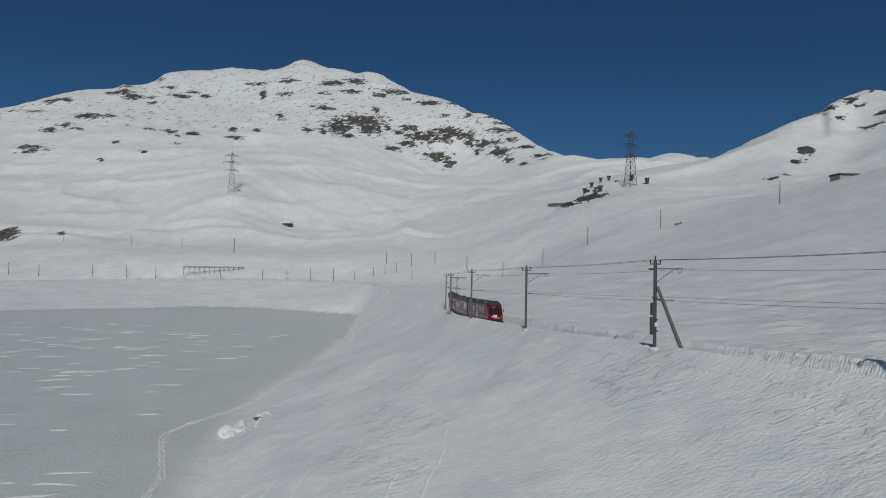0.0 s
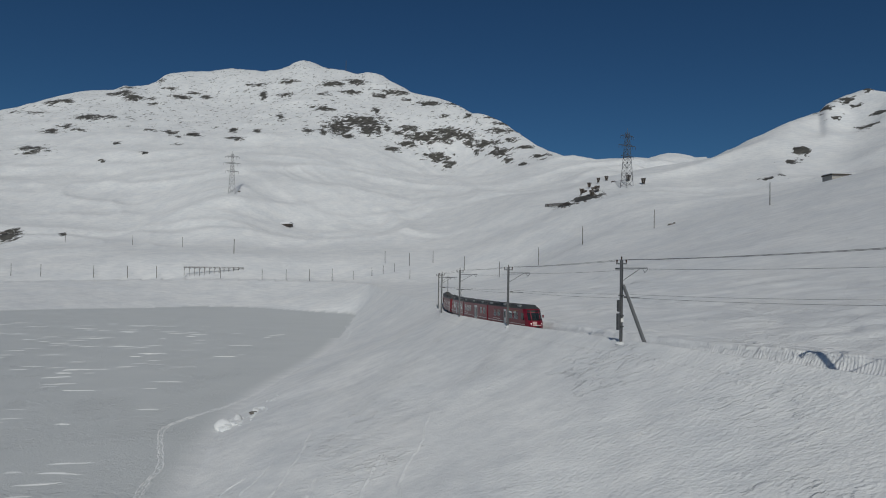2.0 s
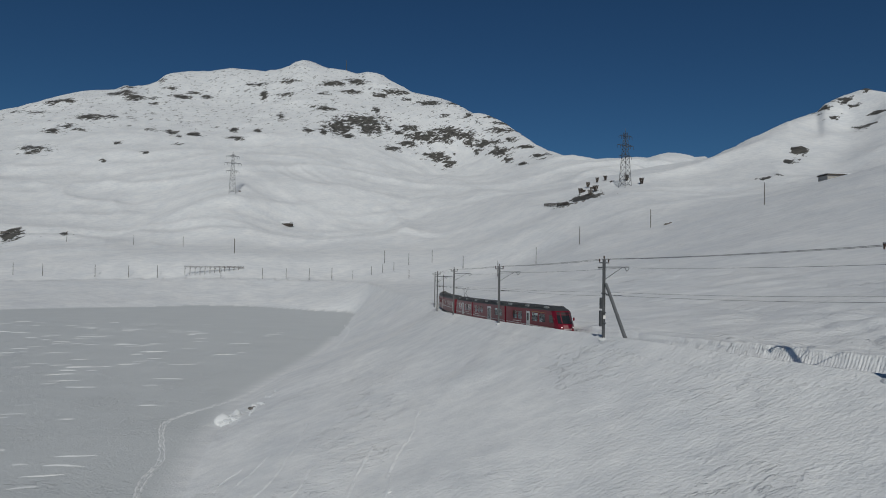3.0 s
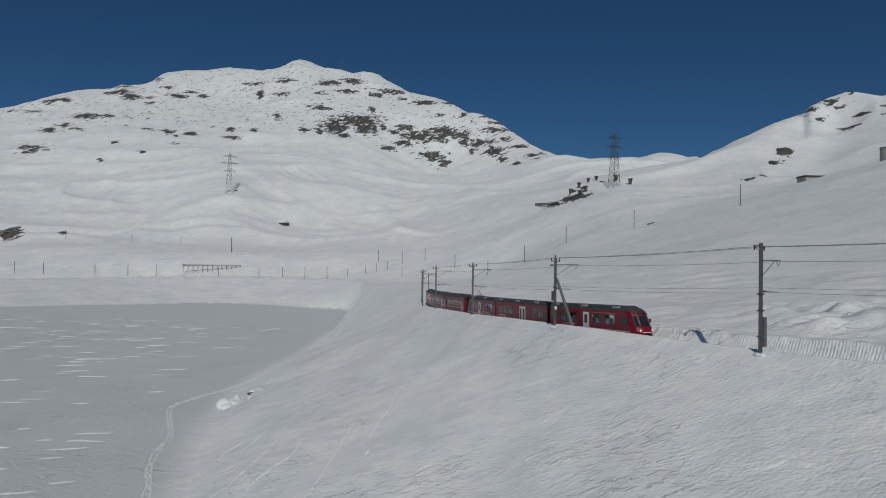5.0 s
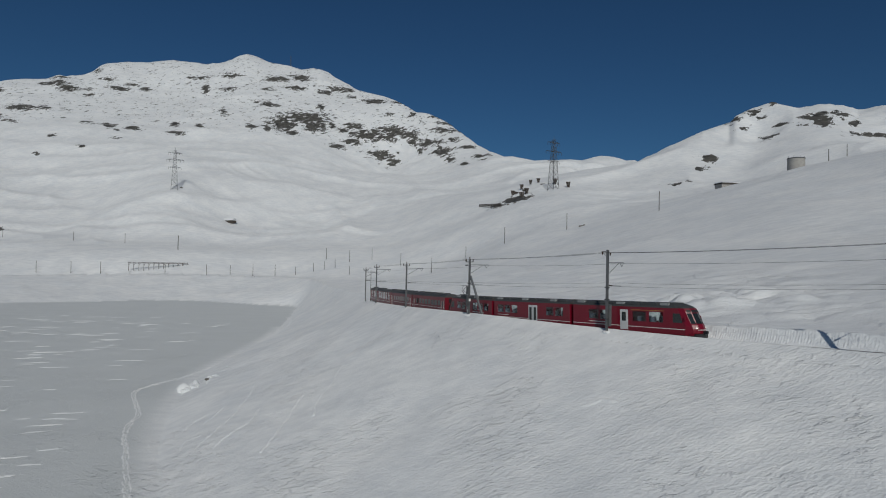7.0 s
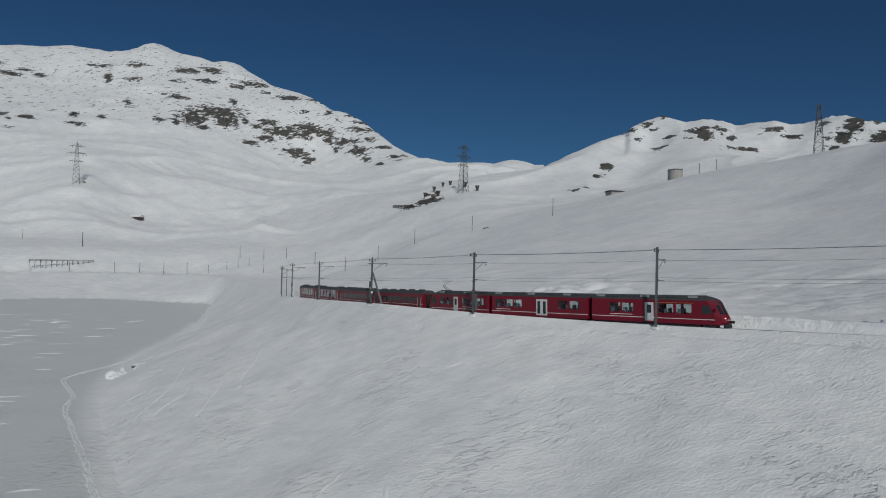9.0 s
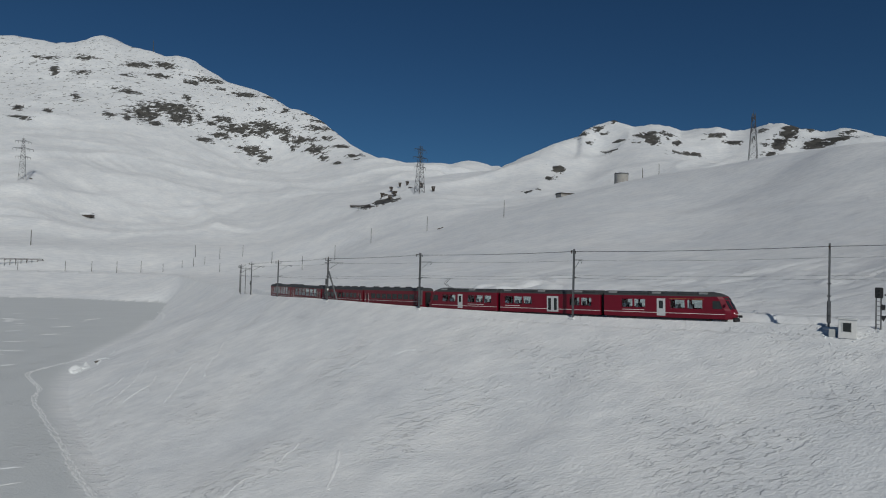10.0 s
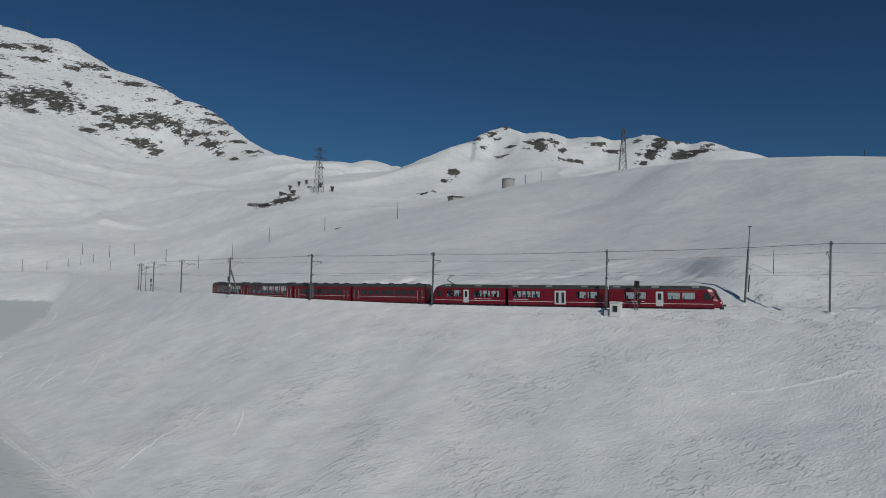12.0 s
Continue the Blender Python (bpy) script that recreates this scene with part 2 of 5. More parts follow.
def ground(x, y, detail=True):
    """The snow surface: its height, and the height of the dry land without the cutting."""
    k, off, dist = beside(LIP_LINE, x, y)
    up = uplands(x, y) + (along(LIP_LINE, k, 2) - along(_lip_up, k, None)) * np.exp(-dist / 14)
    # a wind scoop on the hillside: its bank faces west
    run, east = (x - 91) * 0.35 + (y + 5) * 0.937, (x - 91) * 0.937 - (y + 5) * 0.35
    up = up + 2.0 * ease(-3.0, 3.0, east) * np.exp(-np.clip(east - 3, 0, None) / 26) * ease(-8, 5, run) * ease(42, 14, run)
    # the old road's bank across the far meadows
    kr, offr, dr = beside(ROAD_LINE, x, y)
    ends = ease(0, 12, kr) * ease(len(ROAD_LINE) - 2, len(ROAD_LINE) - 16, kr)
    up = up + 4.5 * ends * ease(-4, 3, offr) * np.exp(-np.clip(offr, 0, None) / 30) * (dr < 150)
    r = np.hypot(x - CENTRE[0], y - CENTRE[1])
    if detail:
        up = up + ease(9, 16, dist) * ease(75, 40, dist) * (0.5 * np.abs(value_noise(x / 9, y / 5, 51)) + 0.3 * np.abs(value_noise(x / 4, y / 2.4, 52)))
        # a wind-torn bank above the line
        up = up + 1.5 * np.exp(-(((x - 44) / 13) ** 2) - ((y - 53) / 12) ** 2) * np.abs(value_noise(x / 6, y / 3.2, 53) + 0.5 * value_noise(x / 2.6, y / 1.7, 54))
        rough = np.zeros(len(x))
        for n, size in enumerate((420, 230, 120, 62, 31, 15)):
            near = ease(1.5 * size, 4.0 * size, r + 0 * x) if size > 31 else ease(40, 140, dist)
            rough += near * size * (0.018 + 0.014 * ease(600, 1100, r)) * value_noise(x / size + 3.1 * n, y / size * 1.15 + 7.7 * n, n)
        bend = 60 * value_noise(x / 210, y / 210, 63)
        drift = 1 - np.abs(value_noise((x + 0.3 * y + bend) / 150, (y - 0.2 * x + bend) / 112, 61))
        small = 1 - np.abs(value_noise((x + bend) / 64, (y - bend) / 30, 64))
        rough += ease(330, 520, r) * ease(1400, 1000, r) * (9.0 * (drift**2 - 0.4) + 2.6 * (small**3 - 0.3) * ease(-0.2, 0.5, value_noise(x / 260, y / 200, 65)))
        rough += ease(950, 1200, r) * 7.0 * (0.4 - np.abs(value_noise(x / 70, y / 95, 62)))
        up = up + rough * ease(0, 60, dist) + crest_trim(x, y)
    ks, offs, ds = beside(SHORE_LINE, x, y)
    f = dist / (dist + ds + 1e-6)
    f = f + 0.10 * np.sin(np.pi * f) * (1 - f)
    bank = along(LIP_LINE, k, 2) * (1 - f) + LAKE * f
    if detail:
        bank = bank + ease(2, 12, np.minimum(dist, ds)) * (0.55 * value_noise(x / 14, y / 17, 21) + 0.22 * value_noise(x / 5, y / 6, 22))
    bank = bank + 2.4 * ease(0, 6, ds) * (1 - f) * ease(270, 320, y)
    low = np.where(offs > 0, bank, LAKE)
    z = np.where(off > 0, up, low)
    kt, u, dt = beside(TRACK, x, y)
    floor = along(TRACK, kt, 2) - 0.05
    near = ease(1.7, 2.05, -u)
    far = ease(1.7, 2.9, u)
    cut = np.where(u > 0, far, near)
    wide = ease(2.5, 9, np.abs(u))
    level = along(TRACK, kt, 2) + 1.35 - 0.95 * ease(560, 640, kt)
    side = np.where((u > 0) & (kt > 215), level * (1 - wide) + z * wide, z)
    opened = floor * (1 - cut) + side * cut
    z = np.where((dt < 12) & (kt < len(TRACK) - 3), z + (opened - z) * ease(198, 226, kt), z)
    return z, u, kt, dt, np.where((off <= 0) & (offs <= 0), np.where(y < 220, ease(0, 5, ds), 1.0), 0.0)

# ---- materials ----
def shader(name, colour=(0.5, 0.5, 0.5), rough=0.6, metal=0.0, vary=0.15, scale=3.0, bump=0.0, bump_scale=30.0, spec=0.5):
    """A plain material with colour variation at two scales and fine relief."""
    m = bpy.data.materials.new(name)
    m.use_nodes = True
    nt, b = m.node_tree, m.node_tree.nodes["Principled BSDF"]
    b.inputs["Roughness"].default_value, b.inputs["Metallic"].default_value = rough, metal
    b.inputs["Specular IOR Level"].default_value = spec
    co = nt.nodes.new("ShaderNodeTexCoord")
    broad, fine, add = nt.nodes.new("ShaderNodeTexNoise"), nt.nodes.new("ShaderNodeTexNoise"), nt.nodes.new("ShaderNodeMath")
    broad.inputs["Scale"].default_value, fine.inputs["Scale"].default_value = scale, scale * 9
    broad.inputs["Detail"].default_value = fine.inputs["Detail"].default_value = 4
    add.operation = "ADD"
    ramp = nt.nodes.new("ShaderNodeValToRGB")
    ramp.color_ramp.elements[0].position, ramp.color_ramp.elements[1].position = 0.65, 1.35
    ramp.color_ramp.elements[0].color = (*[c * (1 - vary) for c in colour], 1)
    ramp.color_ramp.elements[1].color = (*[min(c * (1 + vary), 1) for c in colour], 1)
    for n in (broad, fine):
        nt.links.new(co.outputs["Object"], n.inputs["Vector"])
    nt.links.new(broad.outputs[0], add.inputs[0])
    nt.links.new(fine.outputs[0], add.inputs[1])
    nt.links.new(add.outputs[0], ramp.inputs[0])
    nt.links.new(ramp.outputs[0], b.inputs["Base Color"])
    if bump:
        bn, bt = nt.nodes.new("ShaderNodeBump"), nt.nodes.new("ShaderNodeTexNoise")
        bt.inputs["Scale"].default_value, bn.inputs["Distance"].default_value = bump_scale, bump
        nt.links.new(co.outputs["Object"], bt.inputs["Vector"])
        nt.links.new(bt.outputs[0], bn.inputs["Height"])
        nt.links.new(bn.outputs[0], b.inputs["Normal"])
    return m


def snow_material(name, rocky):
    """Wind-packed snow: broad tone, ripples turned to lie level in the camera's view, crust and grain; rock shows
    through where the mark 'rock' is high.
    """
    m = bpy.data.materials.new(name)
    m.use_nodes = True
    nt, b = m.node_tree, m.node_tree.nodes["Principled BSDF"]
    L, N = nt.links.new, nt.nodes.new
    co = N("ShaderNodeTexCoord")

    def tex(scale, detail=4.0, stretch=(1, 1, 1), turn=0.0, rough=0.55):
        mp, t = N("ShaderNodeMapping"), N("ShaderNodeTexNoise")
        mp.inputs["Scale"].default_value, mp.inputs["Rotation"].default_value = stretch, (0, 0, turn)
        t.inputs["Scale"].default_value, t.inputs["Detail"].default_value, t.inputs["Roughness"].default_value = scale, detail, rough
        L(co.outputs["Object"], mp.inputs["Vector"])
        L(mp.outputs[0], t.inputs["Vector"])
        return t.outputs[0]

    def calc(op, a, c, clamp=False):
        n = N("ShaderNodeMath")
        n.operation, n.use_clamp = op, clamp
        for i, v in enumerate((a, c)):
            if isinstance(v, (int, float)):
                n.inputs[i].default_value = v
            else:
                L(v, n.inputs[i])
        return n.outputs[0]

    tone = N("ShaderNodeValToRGB")
    tone.color_ramp.elements[0].position, tone.color_ramp.elements[1].position = 0.35, 0.68
    tone.color_ramp.elements[0].color, tone.color_ramp.elements[1].color = (0.81, 0.833, 0.853, 1), (0.915, 0.925, 0.925, 1)
    L(tex(0.06, 6), tone.inputs[0])
    # streaks: paler crust, with the sunlit faces of snow ridges painted into the colour
    streak, lit_flakes = N("ShaderNodeValToRGB"), N("ShaderNodeMix")
    streak.color_ramp.elements[0].position, streak.color_ramp.elements[1].position = 0.36, 0.66
    streak.color_ramp.elements[0].color, streak.color_ramp.elements[1].color = (0.835, 0.845, 0.86, 1), (1.0, 1.0, 0.997, 1)
    L(tex(0.34, 8, (0.42, 1.4, 1.9), 0.6, 0.72), streak.inputs[0])
    lit_flakes.data_type, lit_flakes.blend_type = "RGBA", "MULTIPLY"
    lit_flakes.inputs["Factor"].default_value = 1.0
    L(tone.outputs[0], lit_flakes.inputs["A"])
    L(streak.outputs[0], lit_flakes.inputs["B"])
    colour = lit_flakes.outputs["Result"]
    ripple = tex(0.6, 5, (1.0, 2.2, 1), 0.72, 0.6)
    crust = tex(2.6, 4, (1, 1.6, 1), 0.7)
    grain = tex(11.0, 3)
    plate = calc("MULTIPLY", calc("SUBTRACT", tex(0.8, 5, (0.8, 2.0, 1), 0.7, 0.6), 0.53), 14.0, True)
    patchy = calc("MULTIPLY", calc("SUBTRACT", tex(0.09, 4), 0.44), 5.0, True)
    plates = calc("MULTIPLY", calc("MULTIPLY", plate, patchy), 0.075)
    height = calc("ADD", calc("MULTIPLY", ripple, calc("MULTIPLY", tex(0.11, 3), 0.16)), calc("ADD", calc("MULTIPLY", crust, 0.105), calc("MULTIPLY", grain, 0.022)))
    height = calc("ADD", height, plates)
    bump = N("ShaderNodeBump")
    bump.inputs["Strength"].default_value, bump.inputs["Distance"].default_value = 1.0, 1.15
    L(height, bump.inputs["Height"])
    L(bump.outputs[0], b.inputs["Normal"])
    b.inputs["Roughness"].default_value, b.inputs["Specular IOR Level"].default_value = 0.55, 0.25
    b.inputs["Diffuse Roughness"].default_value = 0.22
    if rocky:
        at = N("ShaderNodeAttribute")
        at.attribute_name = "rock"
        # patches stretched along y so they look even from the camera; strata lean
        lean, beds = N("ShaderNodeMapping"), N("ShaderNodeTexNoise")
        lean.vector_type = "TEXTURE"
        lean.inputs["Rotation"].default_value, lean.inputs["Scale"].default_value = (0, radians(-32), 0), (3.2, 9.0, 1.0)
        beds.inputs["Scale"].default_value, beds.inputs["Detail"].default_value, beds.inputs["Roughness"].default_value = 0.24, 6, 0.66
        L(co.outputs["Object"], lean.inputs["Vector"])
        L(lean.outputs[0], beds.inputs["Vector"])
        patches = calc("MULTIPLY", calc("SUBTRACT", tex(0.085, 9, (1, 0.22, 1.5), 0, 0.72), 0.5), 3.6)
        strata = calc("MULTIPLY", calc("SUBTRACT", beds.outputs[0], 0.5), 3.0)
        mark = calc("ADD", calc("MULTIPLY", at.outputs["Fac"], 1.28), calc("ADD", patches, strata))
        mask = calc("MULTIPLY", calc("SUBTRACT", mark, 0.68), 13.0, True)
        mask = calc("MULTIPLY", mask, calc("MULTIPLY", at.outputs["Fac"], 9.0, True))
        stone = N("ShaderNodeValToRGB")
        stone.color_ramp.elements[0].position, stone.color_ramp.elements[1].position = 0.35, 0.7
        stone.color_ramp.elements[0].color, stone.color_ramp.elements[1].color = (0.03, 0.03, 0.029, 1), (0.17, 0.163, 0.145, 1)
        L(tex(0.16, 8, (1, 0.3, 1.8), 0.5, 0.72), stone.inputs[0])
        mix = N("ShaderNodeMix")
        mix.data_type = "RGBA"
        L(mask, mix.inputs["Factor"])
        L(colour, mix.inputs["A"])
        L(stone.outputs[0], mix.inputs["B"])
        colour = mix.outputs["Result"]
        # darker, mottled snow tone over the lake
        ice, worn, lake_tone = N("ShaderNodeAttribute"), N("ShaderNodeMix"), N("ShaderNodeMix")
        ice.attribute_name = "lake_tone"
        worn.data_type = lake_tone.data_type = "RGBA"
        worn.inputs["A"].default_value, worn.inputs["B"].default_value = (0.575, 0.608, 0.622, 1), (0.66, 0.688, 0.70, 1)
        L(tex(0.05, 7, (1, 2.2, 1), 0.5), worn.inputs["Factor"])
        L(ice.outputs["Fac"], lake_tone.inputs["Factor"])
        L(colour, lake_tone.inputs["A"])
        L(worn.outputs["Result"], lake_tone.inputs["B"])
        colour = lake_tone.outputs["Result"]
    L(colour, b.inputs["Base Color"])
    return m


SNOW, SNOW_CUT = snow_material("mountain snow and rock", True), snow_material("cut snow", False)
RED = shader("red train paint", (0.155, 0.003, 0.015), 0.32, vary=0.12, scale=1.2)
RED_OLD = shader("weathered red coach paint", (0.135, 0.005, 0.014), 0.42, vary=0.2, scale=1.5)
ROOF = shader("grey roof paint", (0.045, 0.048, 0.05), 0.6, vary=0.3, scale=1.0)
ROOF_PALE = shader("pale roof panel", (0.24, 0.25, 0.25), 0.5, vary=0.2)
BLACK = shader("black rubber and underframe", (0.015, 0.015, 0.016), 0.6, vary=0.3)
WHITE = shader("white train paint", (0.72, 0.72, 0.70), 0.4, vary=0.06)
SILVER = shader("pale grey door paint", (0.56, 0.57, 0.57), 0.4, vary=0.08)
GOLD = shader("yellow class stripe", (0.42, 0.28, 0.06), 0.5)
SEAT = shader("blue grey seat cloth", (0.06, 0.075, 0.11), 0.9)
STEEL = shader("weathered galvanised steel", (0.12, 0.125, 0.13), 0.55, 0.4, vary=0.3, scale=2.0)
DARK_STEEL = shader("dark lattice steel", (0.07, 0.075, 0.08), 0.6, 0.3, vary=0.3)
WOOD = shader("tarred wooden pole", (0.045, 0.038, 0.032), 0.8, vary=0.4, scale=2.0, bump=0.01)
RAIL = shader("worn rail steel", (0.18, 0.16, 0.15), 0.35, 0.9)
WIRE = shader("dark wire", (0.05, 0.05, 0.055), 0.5, 0.5)
CERAMIC = shader("brown glazed insulator", (0.05, 0.03, 0.022), 0.25)
CONCRETE = shader("weathered concrete", (0.33, 0.32, 0.30), 0.85, vary=0.2, scale=0.6, bump=0.01)
TIMBER = shader("dark weathered timber", (0.055, 0.045, 0.038), 0.8, vary=0.35, scale=1.5, bump=0.01)
GREY_BOX = shader("pale grey cabinet paint", (0.50, 0.51, 0.49), 0.5, vary=0.08)
STONE = shader("dark gneiss", (0.12, 0.11, 0.10), 0.9, vary=0.55, scale=0.4, bump=0.15, bump_scale=2.0)
GLASS = bpy.data.materials.new("tinted window glass")
GLASS.use_nodes = True
_g = GLASS.node_tree.nodes["Principled BSDF"]
_g.inputs["Base Color"].default_value = (0.72, 0.78, 0.78, 1)
_g.inputs["Transmission Weight"].default_value, _g.inputs["Roughness"].default_value, _g.inputs["IOR"].default_value = 1.0, 0.02, 1.5
DARK_GLASS = shader("dark tinted windscreen", (0.02, 0.025, 0.025), 0.06, vary=0.1, spec=0.8)
LAMP = bpy.data.materials.new("lit headlamp")
LAMP.use_nodes = True
_g = LAMP.node_tree.nodes["Principled BSDF"]
_g.inputs["Emission Color"].default_value, _g.inputs["Emission Strength"].default_value = (1.0, 0.92, 0.8, 1), 0.5


# ---- mesh helpers ----
def part(name, bm, material, parent=None, label="", at=None):
    me = bpy.data.meshes.new(name)
    bmesh.ops.recalc_face_normals(bm, faces=bm.faces[:])
    bm.to_mesh(me)
    bm.free()
    me.materials.append(material)
    ob = new(name, me)
    if parent:
        ob.parent = parent
    if at is not None:
        ob.matrix_basis = at
    if label:
        tagged(ob, label)
    return ob


def box(bm, lo, hi, bevel=0.0, m=None):
    c = [(a + b) / 2 for a, b in zip(lo, hi)]
    d = [abs(b - a) for a, b in zip(lo, hi)]
    made = bmesh.ops.create_cube(bm, size=1.0, matrix=(m or Matrix()) @ Matrix.LocRotScale(c, None, d))
    if bevel:
        edges = list({e for v in made["verts"] for e in v.link_edges})
        bmesh.ops.bevel(bm, geom=edges, offset=bevel, segments=2, affect="EDGES")
    return bm


def rod(bm, a, b, r, r2=None, n=6):
    a, b = Vector(a), Vector(b)
    q = (b - a).to_track_quat("Z", "Y")
    bmesh.ops.create_cone(bm, cap_ends=True, segments=n, radius1=r, radius2=r if r2 is None else r2, depth=(b - a).length,
                          matrix=Matrix.LocRotScale((a + b) / 2, q, None))
    return bm


def loft(bm, rings, closed=True, caps=True):
    rows = [[bm.verts.new(p) for p in ring] for ring in rings]
    n = len(rows[0])
    for a, b in zip(rows, rows[1:]):
        for i in range(n if closed else n - 1):
            bm.faces.new((a[i], a[(i + 1) % n], b[(i + 1) % n], b[i]))
    if caps and closed:
        bm.faces.new(rows[0])
        bm.faces.new(rows[-1][::-1])
    return bm


def thing(name, label, category, m=None, group=""):
    ob = tagged(new(name), label, category, group)
    if m is not None:
        ob.matrix_basis = m
    return ob


def grid_mesh(name, verts, rows, cols, material, smooth=True, wrap=False):
    """A sheet from a rows x cols array of places."""
    i = np.arange((rows - 1) * cols).reshape(rows - 1, cols)
    if not wrap:
        i = i[:, :-1]
    j = i - i % cols + (i % cols + 1) % cols
    quads = np.stack([i, j, j + cols, i + cols], -1).reshape(-1, 4)
    me = bpy.data.meshes.new(name)
    me.vertices.add(len(verts))
    me.vertices.foreach_set("co", np.ascontiguousarray(verts, np.float32).ravel())
    me.loops.add(quads.size)
    me.loops.foreach_set("vertex_index", quads.astype(np.int32).ravel())
    me.polygons.add(len(quads))
    me.polygons.foreach_set("loop_start", np.arange(0, quads.size, 4, dtype=np.int32))
    me.polygons.foreach_set("use_smooth", np.full(len(quads), smooth))
    me.update(calc_edges=True)
    me.materials.append(material)
    return new(name, me)

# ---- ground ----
# Rock bands traced in the camera's view: x, y, half width, half height
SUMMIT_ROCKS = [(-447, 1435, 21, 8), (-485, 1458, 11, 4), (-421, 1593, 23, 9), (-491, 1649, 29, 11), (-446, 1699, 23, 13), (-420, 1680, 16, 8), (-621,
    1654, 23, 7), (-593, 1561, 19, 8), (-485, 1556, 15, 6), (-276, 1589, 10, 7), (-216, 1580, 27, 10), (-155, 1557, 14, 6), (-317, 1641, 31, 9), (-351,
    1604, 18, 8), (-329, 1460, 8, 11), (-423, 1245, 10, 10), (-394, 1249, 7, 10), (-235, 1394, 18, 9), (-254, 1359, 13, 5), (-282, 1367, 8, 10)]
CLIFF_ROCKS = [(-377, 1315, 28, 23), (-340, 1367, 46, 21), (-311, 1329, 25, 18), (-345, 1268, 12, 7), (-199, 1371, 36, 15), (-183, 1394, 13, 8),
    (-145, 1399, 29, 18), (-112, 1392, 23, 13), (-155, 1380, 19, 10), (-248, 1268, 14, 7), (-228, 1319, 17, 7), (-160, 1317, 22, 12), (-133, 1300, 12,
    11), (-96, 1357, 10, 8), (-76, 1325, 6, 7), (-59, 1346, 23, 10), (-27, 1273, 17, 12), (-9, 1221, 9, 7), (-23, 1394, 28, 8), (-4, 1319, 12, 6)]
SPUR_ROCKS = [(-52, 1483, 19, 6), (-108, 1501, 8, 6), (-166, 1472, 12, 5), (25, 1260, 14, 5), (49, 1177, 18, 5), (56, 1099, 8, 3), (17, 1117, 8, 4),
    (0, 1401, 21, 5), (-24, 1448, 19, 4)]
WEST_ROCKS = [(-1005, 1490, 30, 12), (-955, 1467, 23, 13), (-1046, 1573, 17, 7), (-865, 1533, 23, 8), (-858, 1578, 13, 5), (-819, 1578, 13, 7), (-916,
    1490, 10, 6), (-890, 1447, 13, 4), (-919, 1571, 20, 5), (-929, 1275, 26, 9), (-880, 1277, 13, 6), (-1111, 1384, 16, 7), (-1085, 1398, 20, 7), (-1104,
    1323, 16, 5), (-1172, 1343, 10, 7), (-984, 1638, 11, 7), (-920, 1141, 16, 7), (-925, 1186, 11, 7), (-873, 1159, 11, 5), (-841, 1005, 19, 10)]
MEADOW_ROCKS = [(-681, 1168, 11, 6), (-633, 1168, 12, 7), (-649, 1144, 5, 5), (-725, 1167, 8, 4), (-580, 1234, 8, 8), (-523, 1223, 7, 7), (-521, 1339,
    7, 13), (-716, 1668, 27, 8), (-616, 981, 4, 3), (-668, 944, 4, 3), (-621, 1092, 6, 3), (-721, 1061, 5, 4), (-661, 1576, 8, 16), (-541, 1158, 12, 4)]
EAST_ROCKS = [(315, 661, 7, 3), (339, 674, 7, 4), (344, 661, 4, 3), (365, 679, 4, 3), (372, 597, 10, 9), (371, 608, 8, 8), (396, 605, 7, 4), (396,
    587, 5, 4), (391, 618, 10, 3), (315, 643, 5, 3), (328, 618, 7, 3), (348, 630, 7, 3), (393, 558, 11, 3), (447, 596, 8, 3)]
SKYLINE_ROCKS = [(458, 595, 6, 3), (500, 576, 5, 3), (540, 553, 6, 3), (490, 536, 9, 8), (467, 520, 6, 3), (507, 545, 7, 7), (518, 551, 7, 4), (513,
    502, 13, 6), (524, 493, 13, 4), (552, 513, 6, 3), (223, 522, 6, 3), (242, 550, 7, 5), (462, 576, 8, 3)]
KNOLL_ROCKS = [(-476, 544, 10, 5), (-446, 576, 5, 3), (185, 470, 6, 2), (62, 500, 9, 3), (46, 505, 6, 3)]


